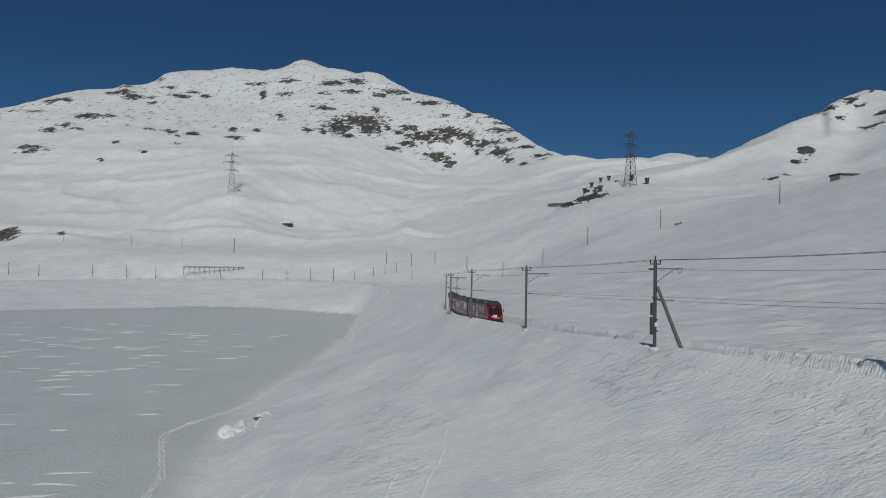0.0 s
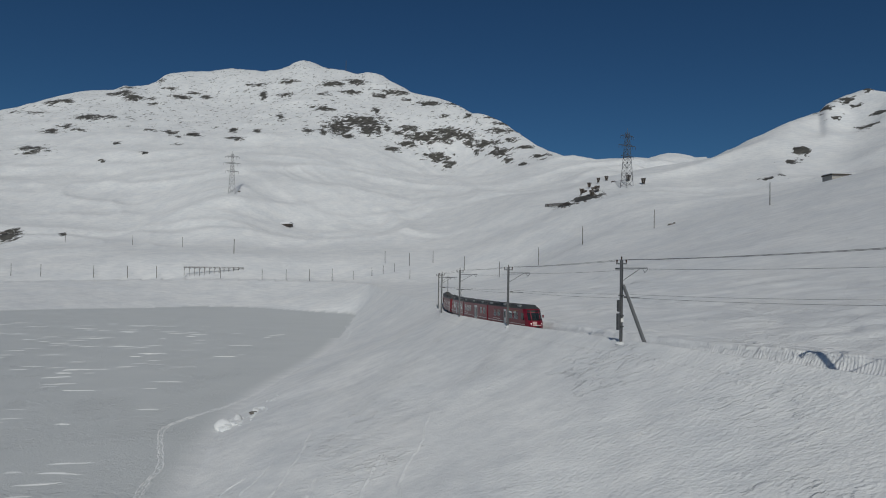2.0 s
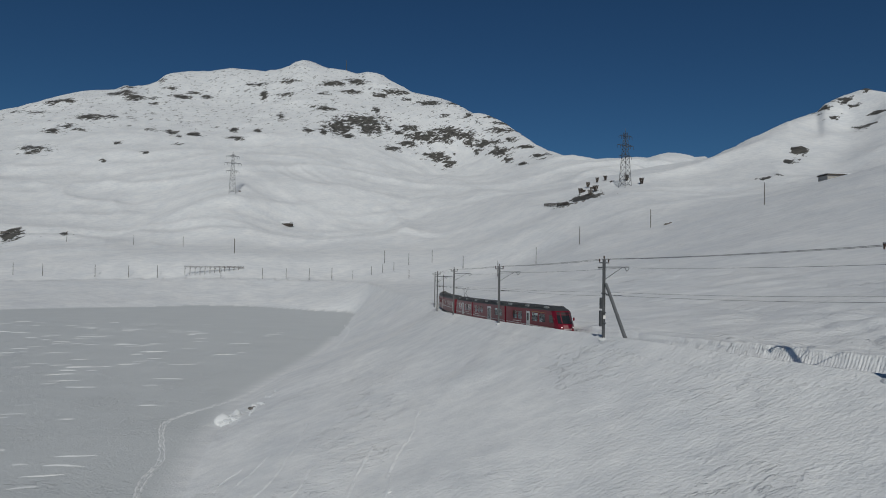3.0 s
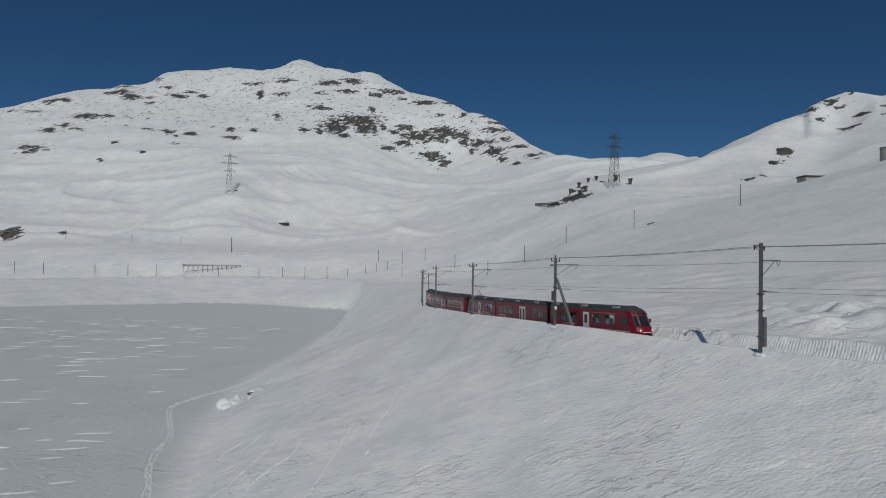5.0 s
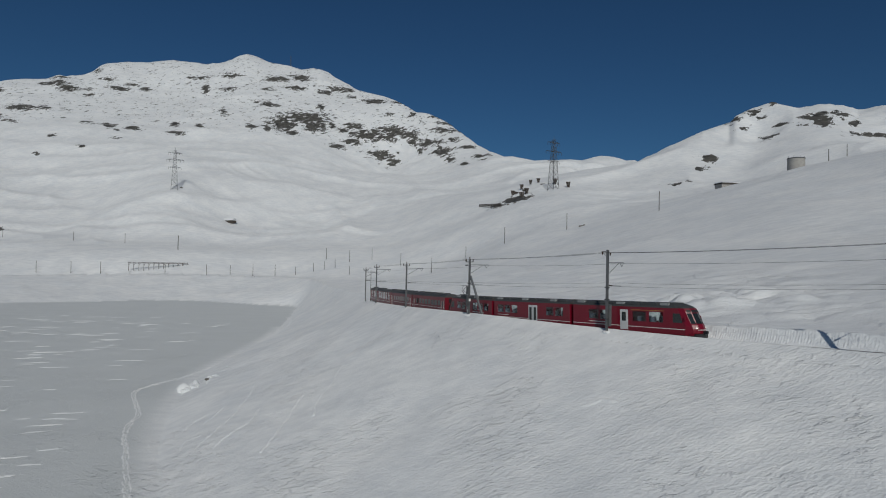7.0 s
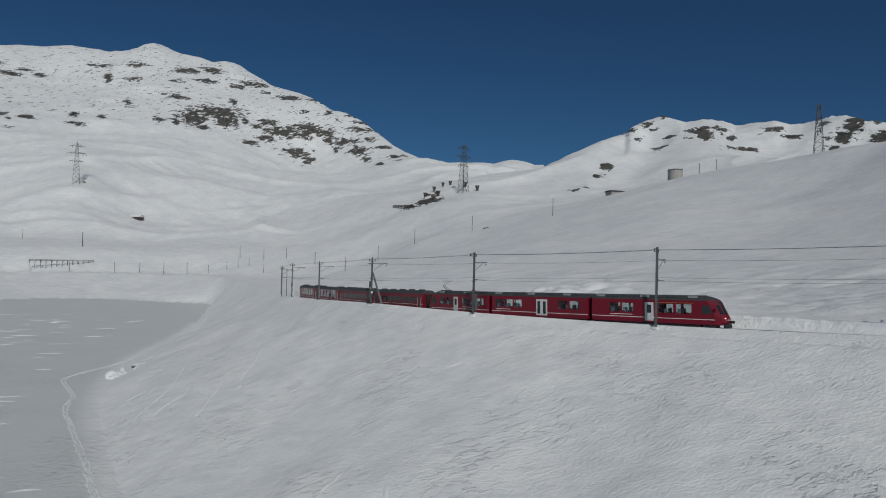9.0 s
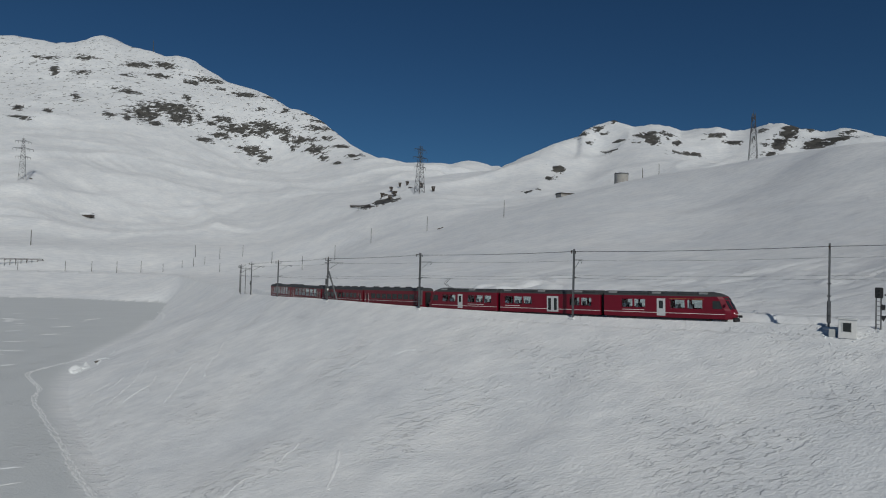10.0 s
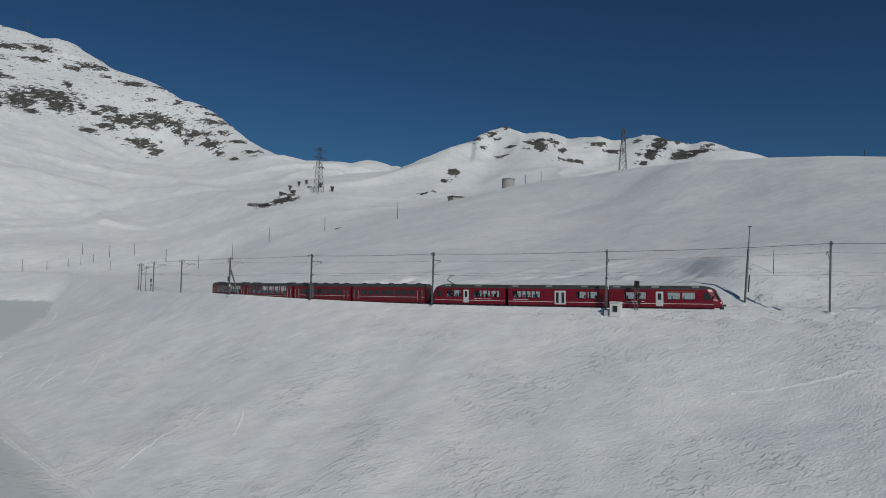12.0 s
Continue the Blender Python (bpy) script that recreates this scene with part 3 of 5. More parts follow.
def build_ground():
    fine = np.radians(np.arange(-54, 70, 0.17))
    coarse = np.radians(np.arange(72, 360 - 54, 3.0))
    az = np.r_[fine, coarse]
    radii = np.exp(np.r_[np.arange(math.log(9), math.log(950), 0.0088), np.arange(math.log(950), math.log(1950), 0.0055), np.arange(math.log(1950), math.log(4600), 0.02)])
    radii = np.r_[0.5, 3, 6, radii]
    a, r = np.meshgrid(az, radii)
    x, y = (CENTRE[0] + r * np.sin(a)).ravel(), (CENTRE[1] + r * np.cos(a)).ravel()
    z, u, kt, dt, lake = ground(x, y)
    z = np.where((dt < 6.0) & (kt > 222), z - 1.1 * np.where(u > 0, ease(6.0, 4.6, dt), ease(3.9, 3.0, dt)), z)
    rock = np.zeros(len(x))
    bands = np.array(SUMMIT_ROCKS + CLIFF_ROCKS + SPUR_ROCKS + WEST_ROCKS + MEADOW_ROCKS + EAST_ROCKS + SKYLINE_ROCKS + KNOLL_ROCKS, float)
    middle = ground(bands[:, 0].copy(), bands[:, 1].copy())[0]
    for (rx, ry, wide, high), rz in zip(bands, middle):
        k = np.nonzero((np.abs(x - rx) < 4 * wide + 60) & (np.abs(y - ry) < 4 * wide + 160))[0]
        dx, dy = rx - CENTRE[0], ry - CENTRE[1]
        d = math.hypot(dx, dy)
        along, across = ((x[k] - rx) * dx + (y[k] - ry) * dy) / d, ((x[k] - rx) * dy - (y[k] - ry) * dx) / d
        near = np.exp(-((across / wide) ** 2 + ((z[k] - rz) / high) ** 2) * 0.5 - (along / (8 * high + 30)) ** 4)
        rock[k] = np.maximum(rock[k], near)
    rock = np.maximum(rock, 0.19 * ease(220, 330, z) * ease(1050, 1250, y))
    crag = value_noise(x / 23, y / 23, 31) + 0.6 * value_noise(x / 11, y / 11, 32)
    z = z + ease(0.3, 0.8, rock) * np.clip(crag, -0.4, 1.0) * np.clip(r.ravel() / 420, 0.5, 2.6)
    fall = ease(2600, 4500, r.ravel())
    z = z * (1 - fall) - 60 * fall
    ob = grid_mesh("ground", np.stack([x, y, z], 1), len(radii), len(az), SNOW, wrap=True)
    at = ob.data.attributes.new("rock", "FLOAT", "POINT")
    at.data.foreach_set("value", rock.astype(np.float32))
    at = ob.data.attributes.new("lake_tone", "FLOAT", "POINT")
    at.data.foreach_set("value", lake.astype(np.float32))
    return tagged(ob, "snow-covered alpine land with a frozen lake and rock bands", "snow ground", kind="structure")


build_ground()


def build_cutting():
    """The snow beside the line at finer grain, its hill side cut by the blower into curved ribs."""
    line = TRACK[220:720]
    t, n = sides(line)
    s = np.r_[np.arange(0, 180, 0.5), np.arange(180, len(line) - 1, 0.11)]
    i = s.astype(int)
    f = (s - i)[:, None]
    base, nn = line[i, :2] * (1 - f) + line[i + 1, :2] * f, n[i] * (1 - f) + n[i + 1] * f
    u = np.r_[np.arange(-7.2, -2.2, 0.4), np.arange(-2.2, -1.6, 0.1), np.arange(-1.5, 1.6, 0.75), np.arange(1.6, 3.2, 0.11), np.arange(3.2, 6.8, 0.4)]
    px = (base[:, None, 0] + u[None, :] * nn[:, None, 0]).ravel()
    py = (base[:, None, 1] + u[None, :] * nn[:, None, 1]).ravel()
    z = ground(px, py)[0]
    uu, ss = np.tile(u, len(s)), np.repeat(s * 0.5, len(u))
    wall = ease(1.7, 2.0, uu) * ease(3.1, 2.7, uu)
    phase = ss / 0.27 + 0.9 * (uu - 2.2) ** 2 + 0.5 * value_noise(ss / 3, uu, 41)
    rib = np.abs(np.sin(np.pi * phase)) * (0.85 + 0.3 * value_noise(ss / 6, uu, 44)) * ease(175, 140, ss)
    z += wall * 0.03 * rib
    px, py = px - np.repeat(nn[:, 0], len(u)) * wall * 0.04 * rib, py - np.repeat(nn[:, 1], len(u)) * wall * 0.04 * rib
    lump = ease(1.75, 2.3, np.abs(uu)) * ease(6.4, 4.5, np.abs(uu))
    z += lump * np.where(uu > 0, 1.0, 0.2) * (0.10 * value_noise(ss / 1.3, uu / 0.9, 42) + 0.05 * value_noise(ss / 0.5, uu / 0.4, 43))
    z -= 0.2 * ease(5.2, 6.6, uu) + 0.4 * ease(3.7, 7.0, -uu)
    ob = grid_mesh("snow_cutting", np.stack([px, py, z], 1), len(s), len(u), SNOW_CUT)
    tagged(ob, "snow walls of the railway cutting, ribbed by a snow blower", "snow bank", kind="structure")
    # rails
    track = tagged(new("railway_track"), "metre-gauge railway track in packed snow", "railway track", kind="structure")
    for side in (-0.53, 0.53):
        bm = bmesh.new()
        rings = []
        for k in range(0, len(TRACK) - 1, 3):
            tt, nv = _track_t[k], _track_n[k]
            c = Vector((TRACK[k, 0], TRACK[k, 1], TRACK[k, 2]))
            nv = Vector((nv[0], nv[1], 0))
            rings.append([c + nv * (side + a) + Vector((0, 0, b)) for a, b in ((-0.035, 0), (0.035, 0), (0.035, -0.04), (0.06, -0.14), (-0.06, -0.14), (-0.035, -0.04))])
        loft(bm, rings)
        part("rail", bm, RAIL, track)


_track_t, _track_n = sides(TRACK)
build_cutting()

# ---- overhead line ----
RUN = np.r_[0, np.cumsum(np.hypot(*np.diff(TRACK[:, :2], axis=0).T))]


def on_track(s):
    return Vector([float(np.interp(s, RUN, TRACK[:, k])) for k in range(3)])


def catenary_pole(i, p, turn):
    """A mast with its bracket over the track (local +x points across the line to the hill)."""
    x, y, foot, rail, top = p
    h = top - foot
    style = "strut" if i == 4 else "box" if i in (5, 7) else "plain"
    words = {"strut": "dark steel line mast with a leaning strut and cabinets", "box": "steel line mast with a tall side cabinet, in snow",
             "plain": "slim grey steel line mast with bracket arm"}[style]
    ob = thing("catenary_mast", words, "line mast", pose(x, y, foot, 0, 0, turn), "masts along the railway")
    bm = bmesh.new()
    w = 0.11
    for sx in (-1, 1):
        box(bm, (sx * w - 0.02, -w, -1.2), (sx * w + 0.02, w, h))
    box(bm, (-w, -0.02, -1.2), (w, 0.02, h))
    part("post", bm, STEEL, ob)
    arm_z, reach = h - (0.85 if i < 5 else 1.5), (3.4 if i < 5 else 2.8)
    bm = bmesh.new()
    rod(bm, (0, 0, arm_z), (reach, 0, arm_z + 0.05), 0.045)
    part("bracket_arm", bm, STEEL, ob)
    bm = bmesh.new()
    rod(bm, (0.1, 0, arm_z - 1.35), (reach * 0.72, 0, arm_z), 0.035)
    part("brace", bm, STEEL, ob)
    bm = bmesh.new()
    rod(bm, (reach * 0.8, 0, arm_z), (reach * 0.9, 0, arm_z - 0.45), 0.03)
    rod(bm, (reach * 0.9, 0, arm_z - 0.45), (reach, 0, arm_z - 0.1), 0.03)
    part("registration_arm", bm, STEEL, ob)
    low = rail + 5.6 - foot
    bm = bmesh.new()
    rod(bm, (0.1, 0, low), (2.4, 0, low - 0.1), 0.03)
    part("steady_arm", bm, STEEL, ob)
    bm = bmesh.new()
    rod(bm, (0.35, 0, low), (0.75, 0, low - 0.02), 0.07, n=8)
    part("insulator", bm, CERAMIC, ob)
    if i < 5:
        bm = bmesh.new()
        box(bm, (-0.65, -0.05, h - 0.45), (0.65, 0.05, h - 0.33))
        part("crossarm", bm, STEEL, ob)
        for dx, dz in ((-0.6, -0.33), (0.0, 0.0), (0.6, -0.33)):
            bm = bmesh.new()
            rod(bm, (dx, 0, h + dz), (dx, 0, h + dz + 0.35), 0.05, 0.09, 8)
            part("insulator", bm, CERAMIC, ob)
    else:
        bm = bmesh.new()
        box(bm, (-1.0, -0.05, h - 0.28), (0.2, 0.05, h - 0.18))
        rod(bm, (-0.95, 0, h - 0.25), (-0.2, 0, h - 0.75), 0.03)
        part("crossarm", bm, STEEL, ob)
        for dx in (-0.9, 0.45):
            bm = bmesh.new()
            rod(bm, (dx, 0, h - 0.65), (dx, 0, h - 0.28), 0.05, 0.09, 8)
            part("insulator", bm, CERAMIC, ob)
    if style == "strut":
        bm = bmesh.new()
        rod(bm, (0.1, -0.2, h - 2.6), (0.75, -3.0, -0.6), 0.16, 0.2, 8)
        part("strut", bm, STEEL, ob, "leaning tubular steel strut")
        for z0, z1, dx in ((0.9, 2.6, -0.35), (2.8, 4.0, -0.3)):
            part("cabinet", box(bmesh.new(), (dx - 0.16, -0.14, z0), (dx + 0.12, 0.14, z1), 0.02), DARK_STEEL, ob)
        part("marker_plate", box(bmesh.new(), (-0.17, -0.2, 1.7), (0.17, -0.17, 2.1)), WHITE, ob, "small white plate")
        part("side_lamp", box(bmesh.new(), (-0.75, -0.1, h - 1.0), (-0.3, 0.1, h - 0.82), 0.02), DARK_STEEL, ob)
        for z0 in (1.2, 2.3, 4.4):
            part("clamp", box(bmesh.new(), (-0.21, -0.21, z0), (0.21, 0.21, z0 + 0.12)), DARK_STEEL, ob)
    if style == "box":
        part("cabinet", box(bmesh.new(), (0.2, -0.2, 0.2), (0.62, 0.2, 2.7), 0.03), STEEL, ob, "tall narrow grey cabinet")
        for z0 in (1.0, 3.2, 4.6):
            part("clamp", box(bmesh.new(), (-0.21, -0.21, z0), (0.21, 0.21, z0 + 0.12)), DARK_STEEL, ob)
    # drifted collar of snow round the foot
    sit = float(ground(np.array([x]), np.array([y]))[0][0]) - foot - 0.1
    bm = bmesh.new()
    bmesh.ops.create_icosphere(bm, subdivisions=3, radius=0.45)
    for v in bm.verts:
        k = 1 + 0.25 * noise.noise(v.co * 2.3 + Vector((i * 3.7, 0, 0)))
        v.co = Vector((v.co.x * k, v.co.y * 1.3 * k, v.co.z * 0.5 * k + sit))
    part("snow_collar", bm, SNOW_CUT, ob, "small drift of snow at the foot")
    return ob


POLE_TURNS = []
for _i, _p in enumerate(POLES):
    _turn = math.degrees(math.atan2(_n[_i][1], _n[_i][0]))
    POLE_TURNS.append(_turn)
    catenary_pole(_i, _p, _turn)


def wire(name, label, points, r):
    """A hanging wire through points, each span sagging a little."""
    cu = bpy.data.curves.new(name, "CURVE")
    cu.dimensions, cu.bevel_depth, cu.bevel_resolution = "3D", r, 0
    sp = cu.splines.new("POLY")
    pts = []
    for a, b in zip(points, points[1:]):
        a, b = Vector(a), Vector(b)
        sag = (b - a).length ** 2 * 0.0002
        for k in range(10):
            f = k / 10
            pts.append(a.lerp(b, f) - Vector((0, 0, 4 * sag * f * (1 - f))))
    pts.append(Vector(points[-1]))
    sp.points.add(len(pts) - 1)
    for q, p in zip(sp.points, pts):
        q.co = (*p, 1)
    cu.materials.append(WIRE)
    return tagged(new(name, cu), label, "overhead wire", "wires of the overhead line")


def pole_place(i, dx, z):
    x, y = POLES[i][:2]
    return (x + _n[i][0] * dx, y + _n[i][1] * dx, z)


_far = [(119, -44.5, 16.3), (150, -64, 17.5)]
for _dx in (-0.6, 0.6):
    wire("feeder_wire", "dark feeder wire strung along the mast tops", [pole_place(i, _dx if i < 5 else _dx - 0.3, p[4] - (0 if i < 5 else 0.35)) for i, p in enumerate(POLES)]
         + [(x + _dx * 0.6, y, z - 0.3) for x, y, z in _far], 0.017)
wire("messenger_wire", "thin messenger wire above the railway", [pole_place(i, 2.5, p[4] - (0.9 if i < 5 else 1.55)) for i, p in enumerate(POLES)]
     + [(x + 1.5, y + 2, z - 2) for x, y, z in _far], 0.014)
wire("contact_wire", "thin contact wire above the railway", [pole_place(i, 2.6, p[3] + 5.45) for i, p in enumerate(POLES)] + [(121, -42, 11.1), (152, -61, 12.1)], 0.013)
wire("return_wire", "thin return wire on the masts", [pole_place(i, 0.3, p[3] + 5.9) for i, p in enumerate(POLES)] + [(119, -44, 11.6), (150, -64, 12.6)], 0.011)


# ---- train ----
W, FLOOR_Z, EAVE, TOP = 1.325, 0.42, 3.2, 3.78


def side_walls(bm, x0, x1, openings, z0, z1, sides_out=(-1, 1), y=W):
    """Two thin side walls with openings (x from, x to) between the heights z0 and z1."""
    for sgn in sides_out:
        a, b = sorted((sgn * y, sgn * (y - 0.07)))
        box(bm, (x0, a, FLOOR_Z), (x1, b, z0))
        box(bm, (x0, a, z1), (x1, b, EAVE))
        edge = x0
        for p, q in sorted(openings):
            box(bm, (edge, a, z0), (p, b, z1))
            edge = q
        box(bm, (edge, a, z0), (x1, b, z1))


def nose_outline(f, z):
    k = 1.0 if z < 3.2 else max(0.15, 1.0 - (z - 3.2) * 0.55)
    half = [(-2.9, W * k), (min(f - 1.15, -1.3), 0.992 * W * k), (f - 0.55, 0.82 * W * k), (f - 0.16, 0.47 * W * k), (f, 0.0)]
    return half + [(x, -y) for x, y in half[-2::-1]]


NOSE = [(0.42, -0.18), (0.75, -0.02), (1.1, 0.0), (1.5, -0.14), (1.72, -0.30), (2.4, -0.62), (2.9, -0.86), (3.22, -1.08), (3.45, -1.5), (3.64, -2.1), (3.76, -3.1)]


def nose_at(z):
    return float(np.interp(z, [n[0] for n in NOSE], [n[1] for n in NOSE]))


def build_nose(ob, x_end, way, lamps):
    """The raked cab end; way +1 looks forward, -1 backward."""
    x_end -= way * 0.45

    def put(p):
        return Vector((x_end + way * p[0], way * p[1], p[2]))
    bm = bmesh.new()
    loft(bm, [[put((x, y, z)) for x, y in nose_outline(f, z)] for z, f in NOSE[:8]], closed=False)
    part("cab_front", bm, RED, ob)
    bm = bmesh.new()
    loft(bm, [[put((x, y * 1.004, z)) for x, y in nose_outline(f, z)] for z, f in NOSE[7:]], closed=False)
    part("cab_roof", bm, ROOF, ob, "grey rounded roof over the cab")
    def band(z_from, z_to, n, wide, proud):
        """A strip of the front, bowed with it, as wide as a share of the body."""
        rows = []
        for z in np.linspace(z_from, z_to, n):
            ring = nose_outline(nose_at(z), z)
            ys, xs = [-p[1] for p in ring], [p[0] for p in ring]
            rows.append([put((float(np.interp(-y, ys, xs)) + proud, y, z)) for y in np.linspace(wide, -wide, 9) * W])
        return loft(bmesh.new(), rows, closed=False)
    part("windscreen", band(1.66, 2.72, 6, 0.80, 0.02), DARK_GLASS, ob, "dark raked windscreen")
    part("destination_display", band(2.80, 3.08, 3, 0.76, 0.025), BLACK, ob, "black destination display")
    for y in (-0.3, 0.3):
        a, b = put((nose_at(1.68) - 0.02, y, 1.68)), put((nose_at(2.25) - 0.02, y * 1.6, 2.25))
        part("wiper", rod(bmesh.new(), a, b, 0.018, n=5), BLACK, ob)
    part("bumper_band", band(0.44, 0.62, 3, 0.9, 0.015), BLACK, ob)
    part("front_stripe", band(0.98, 1.05, 2, 0.55, 0.012), WHITE, ob)
    for y in (-0.78, 0.78):
        bm = bmesh.new()
        bmesh.ops.create_uvsphere(bm, u_segments=12, v_segments=8, radius=0.11, matrix=Matrix.Translation(put((-0.34, y, 1.2))) @ Matrix.Diagonal((0.9, 1, 0.8, 1)))
        part("headlight", bm, LAMP if lamps else WHITE, ob)
        bm = bmesh.new()
        pts = [(-2.75, 1.7), (-1.62, 1.7), (-1.9, 2.66), (-2.75, 2.66)]
        loft(bm, [[Vector((x_end + way * px, s * way * math.copysign(1, y), pz)) for px, pz in pts] for s in (W - 0.005, W + 0.014)])
        part("cab_window", bm, DARK_GLASS, ob, "slanted cab side window")
    part("snow_plough", loft(bmesh.new(), [[put((x, y, z)) for x, y, z in ((0.18, 0, 0.12), (-0.25, 1.15, 0.12), (-0.25, 1.15, 0.5), (0.1, 0, 0.62))],
                                         [put((x, y, z)) for x, y, z in ((0.0, 0, 0.12), (-0.45, 1.1, 0.12), (-0.45, 1.1, 0.5), (-0.1, 0, 0.62))]]), BLACK, ob)
    part("snow_plough", loft(bmesh.new(), [[put((x, y, z)) for x, y, z in ((0.18, 0, 0.12), (-0.25, -1.15, 0.12), (-0.25, -1.15, 0.5), (0.1, 0, 0.62))],
                                         [put((x, y, z)) for x, y, z in ((0.0, 0, 0.12), (-0.45, -1.1, 0.12), (-0.45, -1.1, 0.5), (-0.1, 0, 0.62))]]), BLACK, ob)
    bm = bmesh.new()
    box(bm, (min(x_end, x_end + way * 0.45), -0.16, 0.62), (max(x_end, x_end + way * 0.45), 0.16, 0.92), 0.04)
    part("coupler", bm, BLACK, ob)
    for y in (-1.42, 1.42):
        q = put((-1.25, y, 2.2))
        part("mirror", box(bmesh.new(), (q.x - 0.07, q.y - 0.1, q.z - 0.2), (q.x + 0.07, q.y + 0.1, q.z + 0.2), 0.03), RED, ob)


def roof_shell(ob, x0, x1, material, name="roof"):
    bm = bmesh.new()
    prof = [(-W, EAVE), (-W + 0.03, EAVE + 0.14), (-1.12, 3.5), (-0.8, 3.68), (-0.4, 3.76), (0.4, 3.76), (0.8, 3.68), (1.12, 3.5), (W - 0.03, EAVE + 0.14), (W, EAVE), (1.0, EAVE - 0.05), (-1.0, EAVE - 0.05)]
    loft(bm, [[Vector((x, y, z)) for y, z in prof] for x in (x0, x1)])
    part(name, bm, material, ob)


def bogies(ob, x0, x1):
    for x in (x0, x1):
        bm = bmesh.new()
        box(bm, (x - 1.3, -0.95, 0.3), (x + 1.3, 0.95, 0.55), 0.05)
        bog = part("bogie", bm, BLACK, ob)
        for dx in (-0.9, 0.9):
            bm = bmesh.new()
            for y in (-0.53, 0.53):
                rod(bm, (x + dx, y - 0.06, 0.36), (x + dx, y + 0.06, 0.36), 0.36, n=18)
            rod(bm, (x + dx, -0.5, 0.36), (x + dx, 0.5, 0.36), 0.07)
            part("wheelset", bm, RAIL, bog)


_seat_mesh = []


def seats(ob, places):
    """Pairs of high-backed seats on both sides of the aisle, sharing one mesh."""
    if not _seat_mesh:
        bm = bmesh.new()
        box(bm, (-0.25, -0.48, 0.0), (0.25, 0.48, 0.14), 0.04)
        box(bm, (-0.3, -0.48, 0.1), (-0.16, 0.48, 0.85), 0.05)
        first = part("seat", bm, SEAT, ob)
        _seat_mesh.append(first.data)
        bpy.data.objects.remove(first)
    for x in places:
        for y in (-0.78, 0.78):
            o = new("seat", _seat_mesh[0])
            o.parent = ob
            o.location = (x, y, 1.3)


def train_door(ob, xs, z0, z1, double=False, paint=None):
    for sgn in (-1, 1):
        x0, x1 = xs
        a, b = sorted((sgn * (W - 0.02), sgn * (W + 0.02)))
        door = part("door", box(bmesh.new(), (x0, a, z0), (x1, b, z1), 0.015), paint or SILVER, ob, "" if paint else "pale grey sliding door")
        leaves = [(x0, (x0 + x1) / 2), ((x0 + x1) / 2, x1)] if double else [(x0, x1)]
        for p, q in leaves:
            m = (q - p) * 0.26
            g0, g1 = sorted((sgn * (W + 0.014), sgn * (W + 0.03)))
            part("door_window", box(bmesh.new(), (p + m, g0, z0 + (0.25 if double else 0.95)), (q - m, g1, z1 - 0.28), 0.03), DARK_GLASS, door)


def stripes(ob, x0, x1, z, h=0.07, material=None, name="stripe"):
    for sgn in (-1, 1):
        a, b = sorted((sgn * (W - 0.01), sgn * (W + 0.006)))
        part(name, box(bmesh.new(), (x0, a, z), (x1, b, z + h)), material or WHITE, ob)


def panes(ob, openings, z0, z1, y=W, glass=None):
    for p, q in openings:
        for sgn in (-1, 1):
            a, b = sorted((sgn * (y - 0.045), sgn * (y - 0.025)))
            o = part("window_pane", box(bmesh.new(), (p, a, z0), (q, b, z1)), glass or GLASS, ob)
            o.visible_shadow = False


def railcar(length, windows, doors, nose, lamps, label, name="railcar"):
    ob = thing(name, label, "railcar", group="vehicles of the red train")
    a, b = -length / 2, length / 2
    x0, x1 = a + (3.2 if nose < 0 else 0.25), b - (3.2 if nose > 0 else 0.25)
    bm = bmesh.new()
    side_walls(bm, x0, x1, windows, 1.62, 2.72)
    box(bm, (x0, -W + 0.07, FLOOR_Z), (x1, W - 0.07, 1.05))
    ends = ([] if nose < 0 else [(x0, x0 + 0.08)]) + ([] if nose > 0 else [(x1 - 0.08, x1)])
    for p, q in ends:
        box(bm, (p, -W + 0.07, 1.05), (q, W - 0.07, EAVE))
    part("body", bm, RED, ob)
    roof_shell(ob, x0, x1, ROOF)
    panes(ob, windows, 1.62, 2.72)
    for xs, dbl in doors:
        train_door(ob, xs, 0.62, 2.86, dbl)
    stripes(ob, x0 - (1.4 if nose < 0 else 0), x1 + (1.4 if nose > 0 else 0), 0.98)
    part("skirt", box(bmesh.new(), (x0 + 0.3, -1.2, 0.22), (x1 - 0.3, 1.2, 0.42)), BLACK, ob)
    bogies(ob, a + 3.0, b - 3.0)
    seats(ob, [x for x in np.arange(x0 + 1.2, x1 - 1, 1.7) if all(not (d[0][0] - 0.5 < x < d[0][1] + 0.5) for d in doors)])
    if nose:
        build_nose(ob, b if nose > 0 else a, nose, lamps)
    n = 0
    x = x0 + 0.6
    while x < x1 - 1.4:
        w = 1.1 + 0.5 * ((n * 7) % 3)
        box_m = ROOF_PALE if n % 3 == 0 else ROOF
        for sgn in (-1, 1):
            c = sgn * 1.02
            part("roof_unit", box(bmesh.new(), (x, c - 0.22, 3.45), (x + w, c + 0.22, 3.72), 0.04), box_m, ob)
        x += w + 0.35
        n += 1
    for p, q in ends:
        part("gangway", box(bmesh.new(), (min(p, q) - (0.25 if p < 0 else -0.08), -0.75, 0.7), (max(p, q) + (-0.08 if p < 0 else 0.25), 0.75, 3.1), 0.05), BLACK, ob)
    return ob


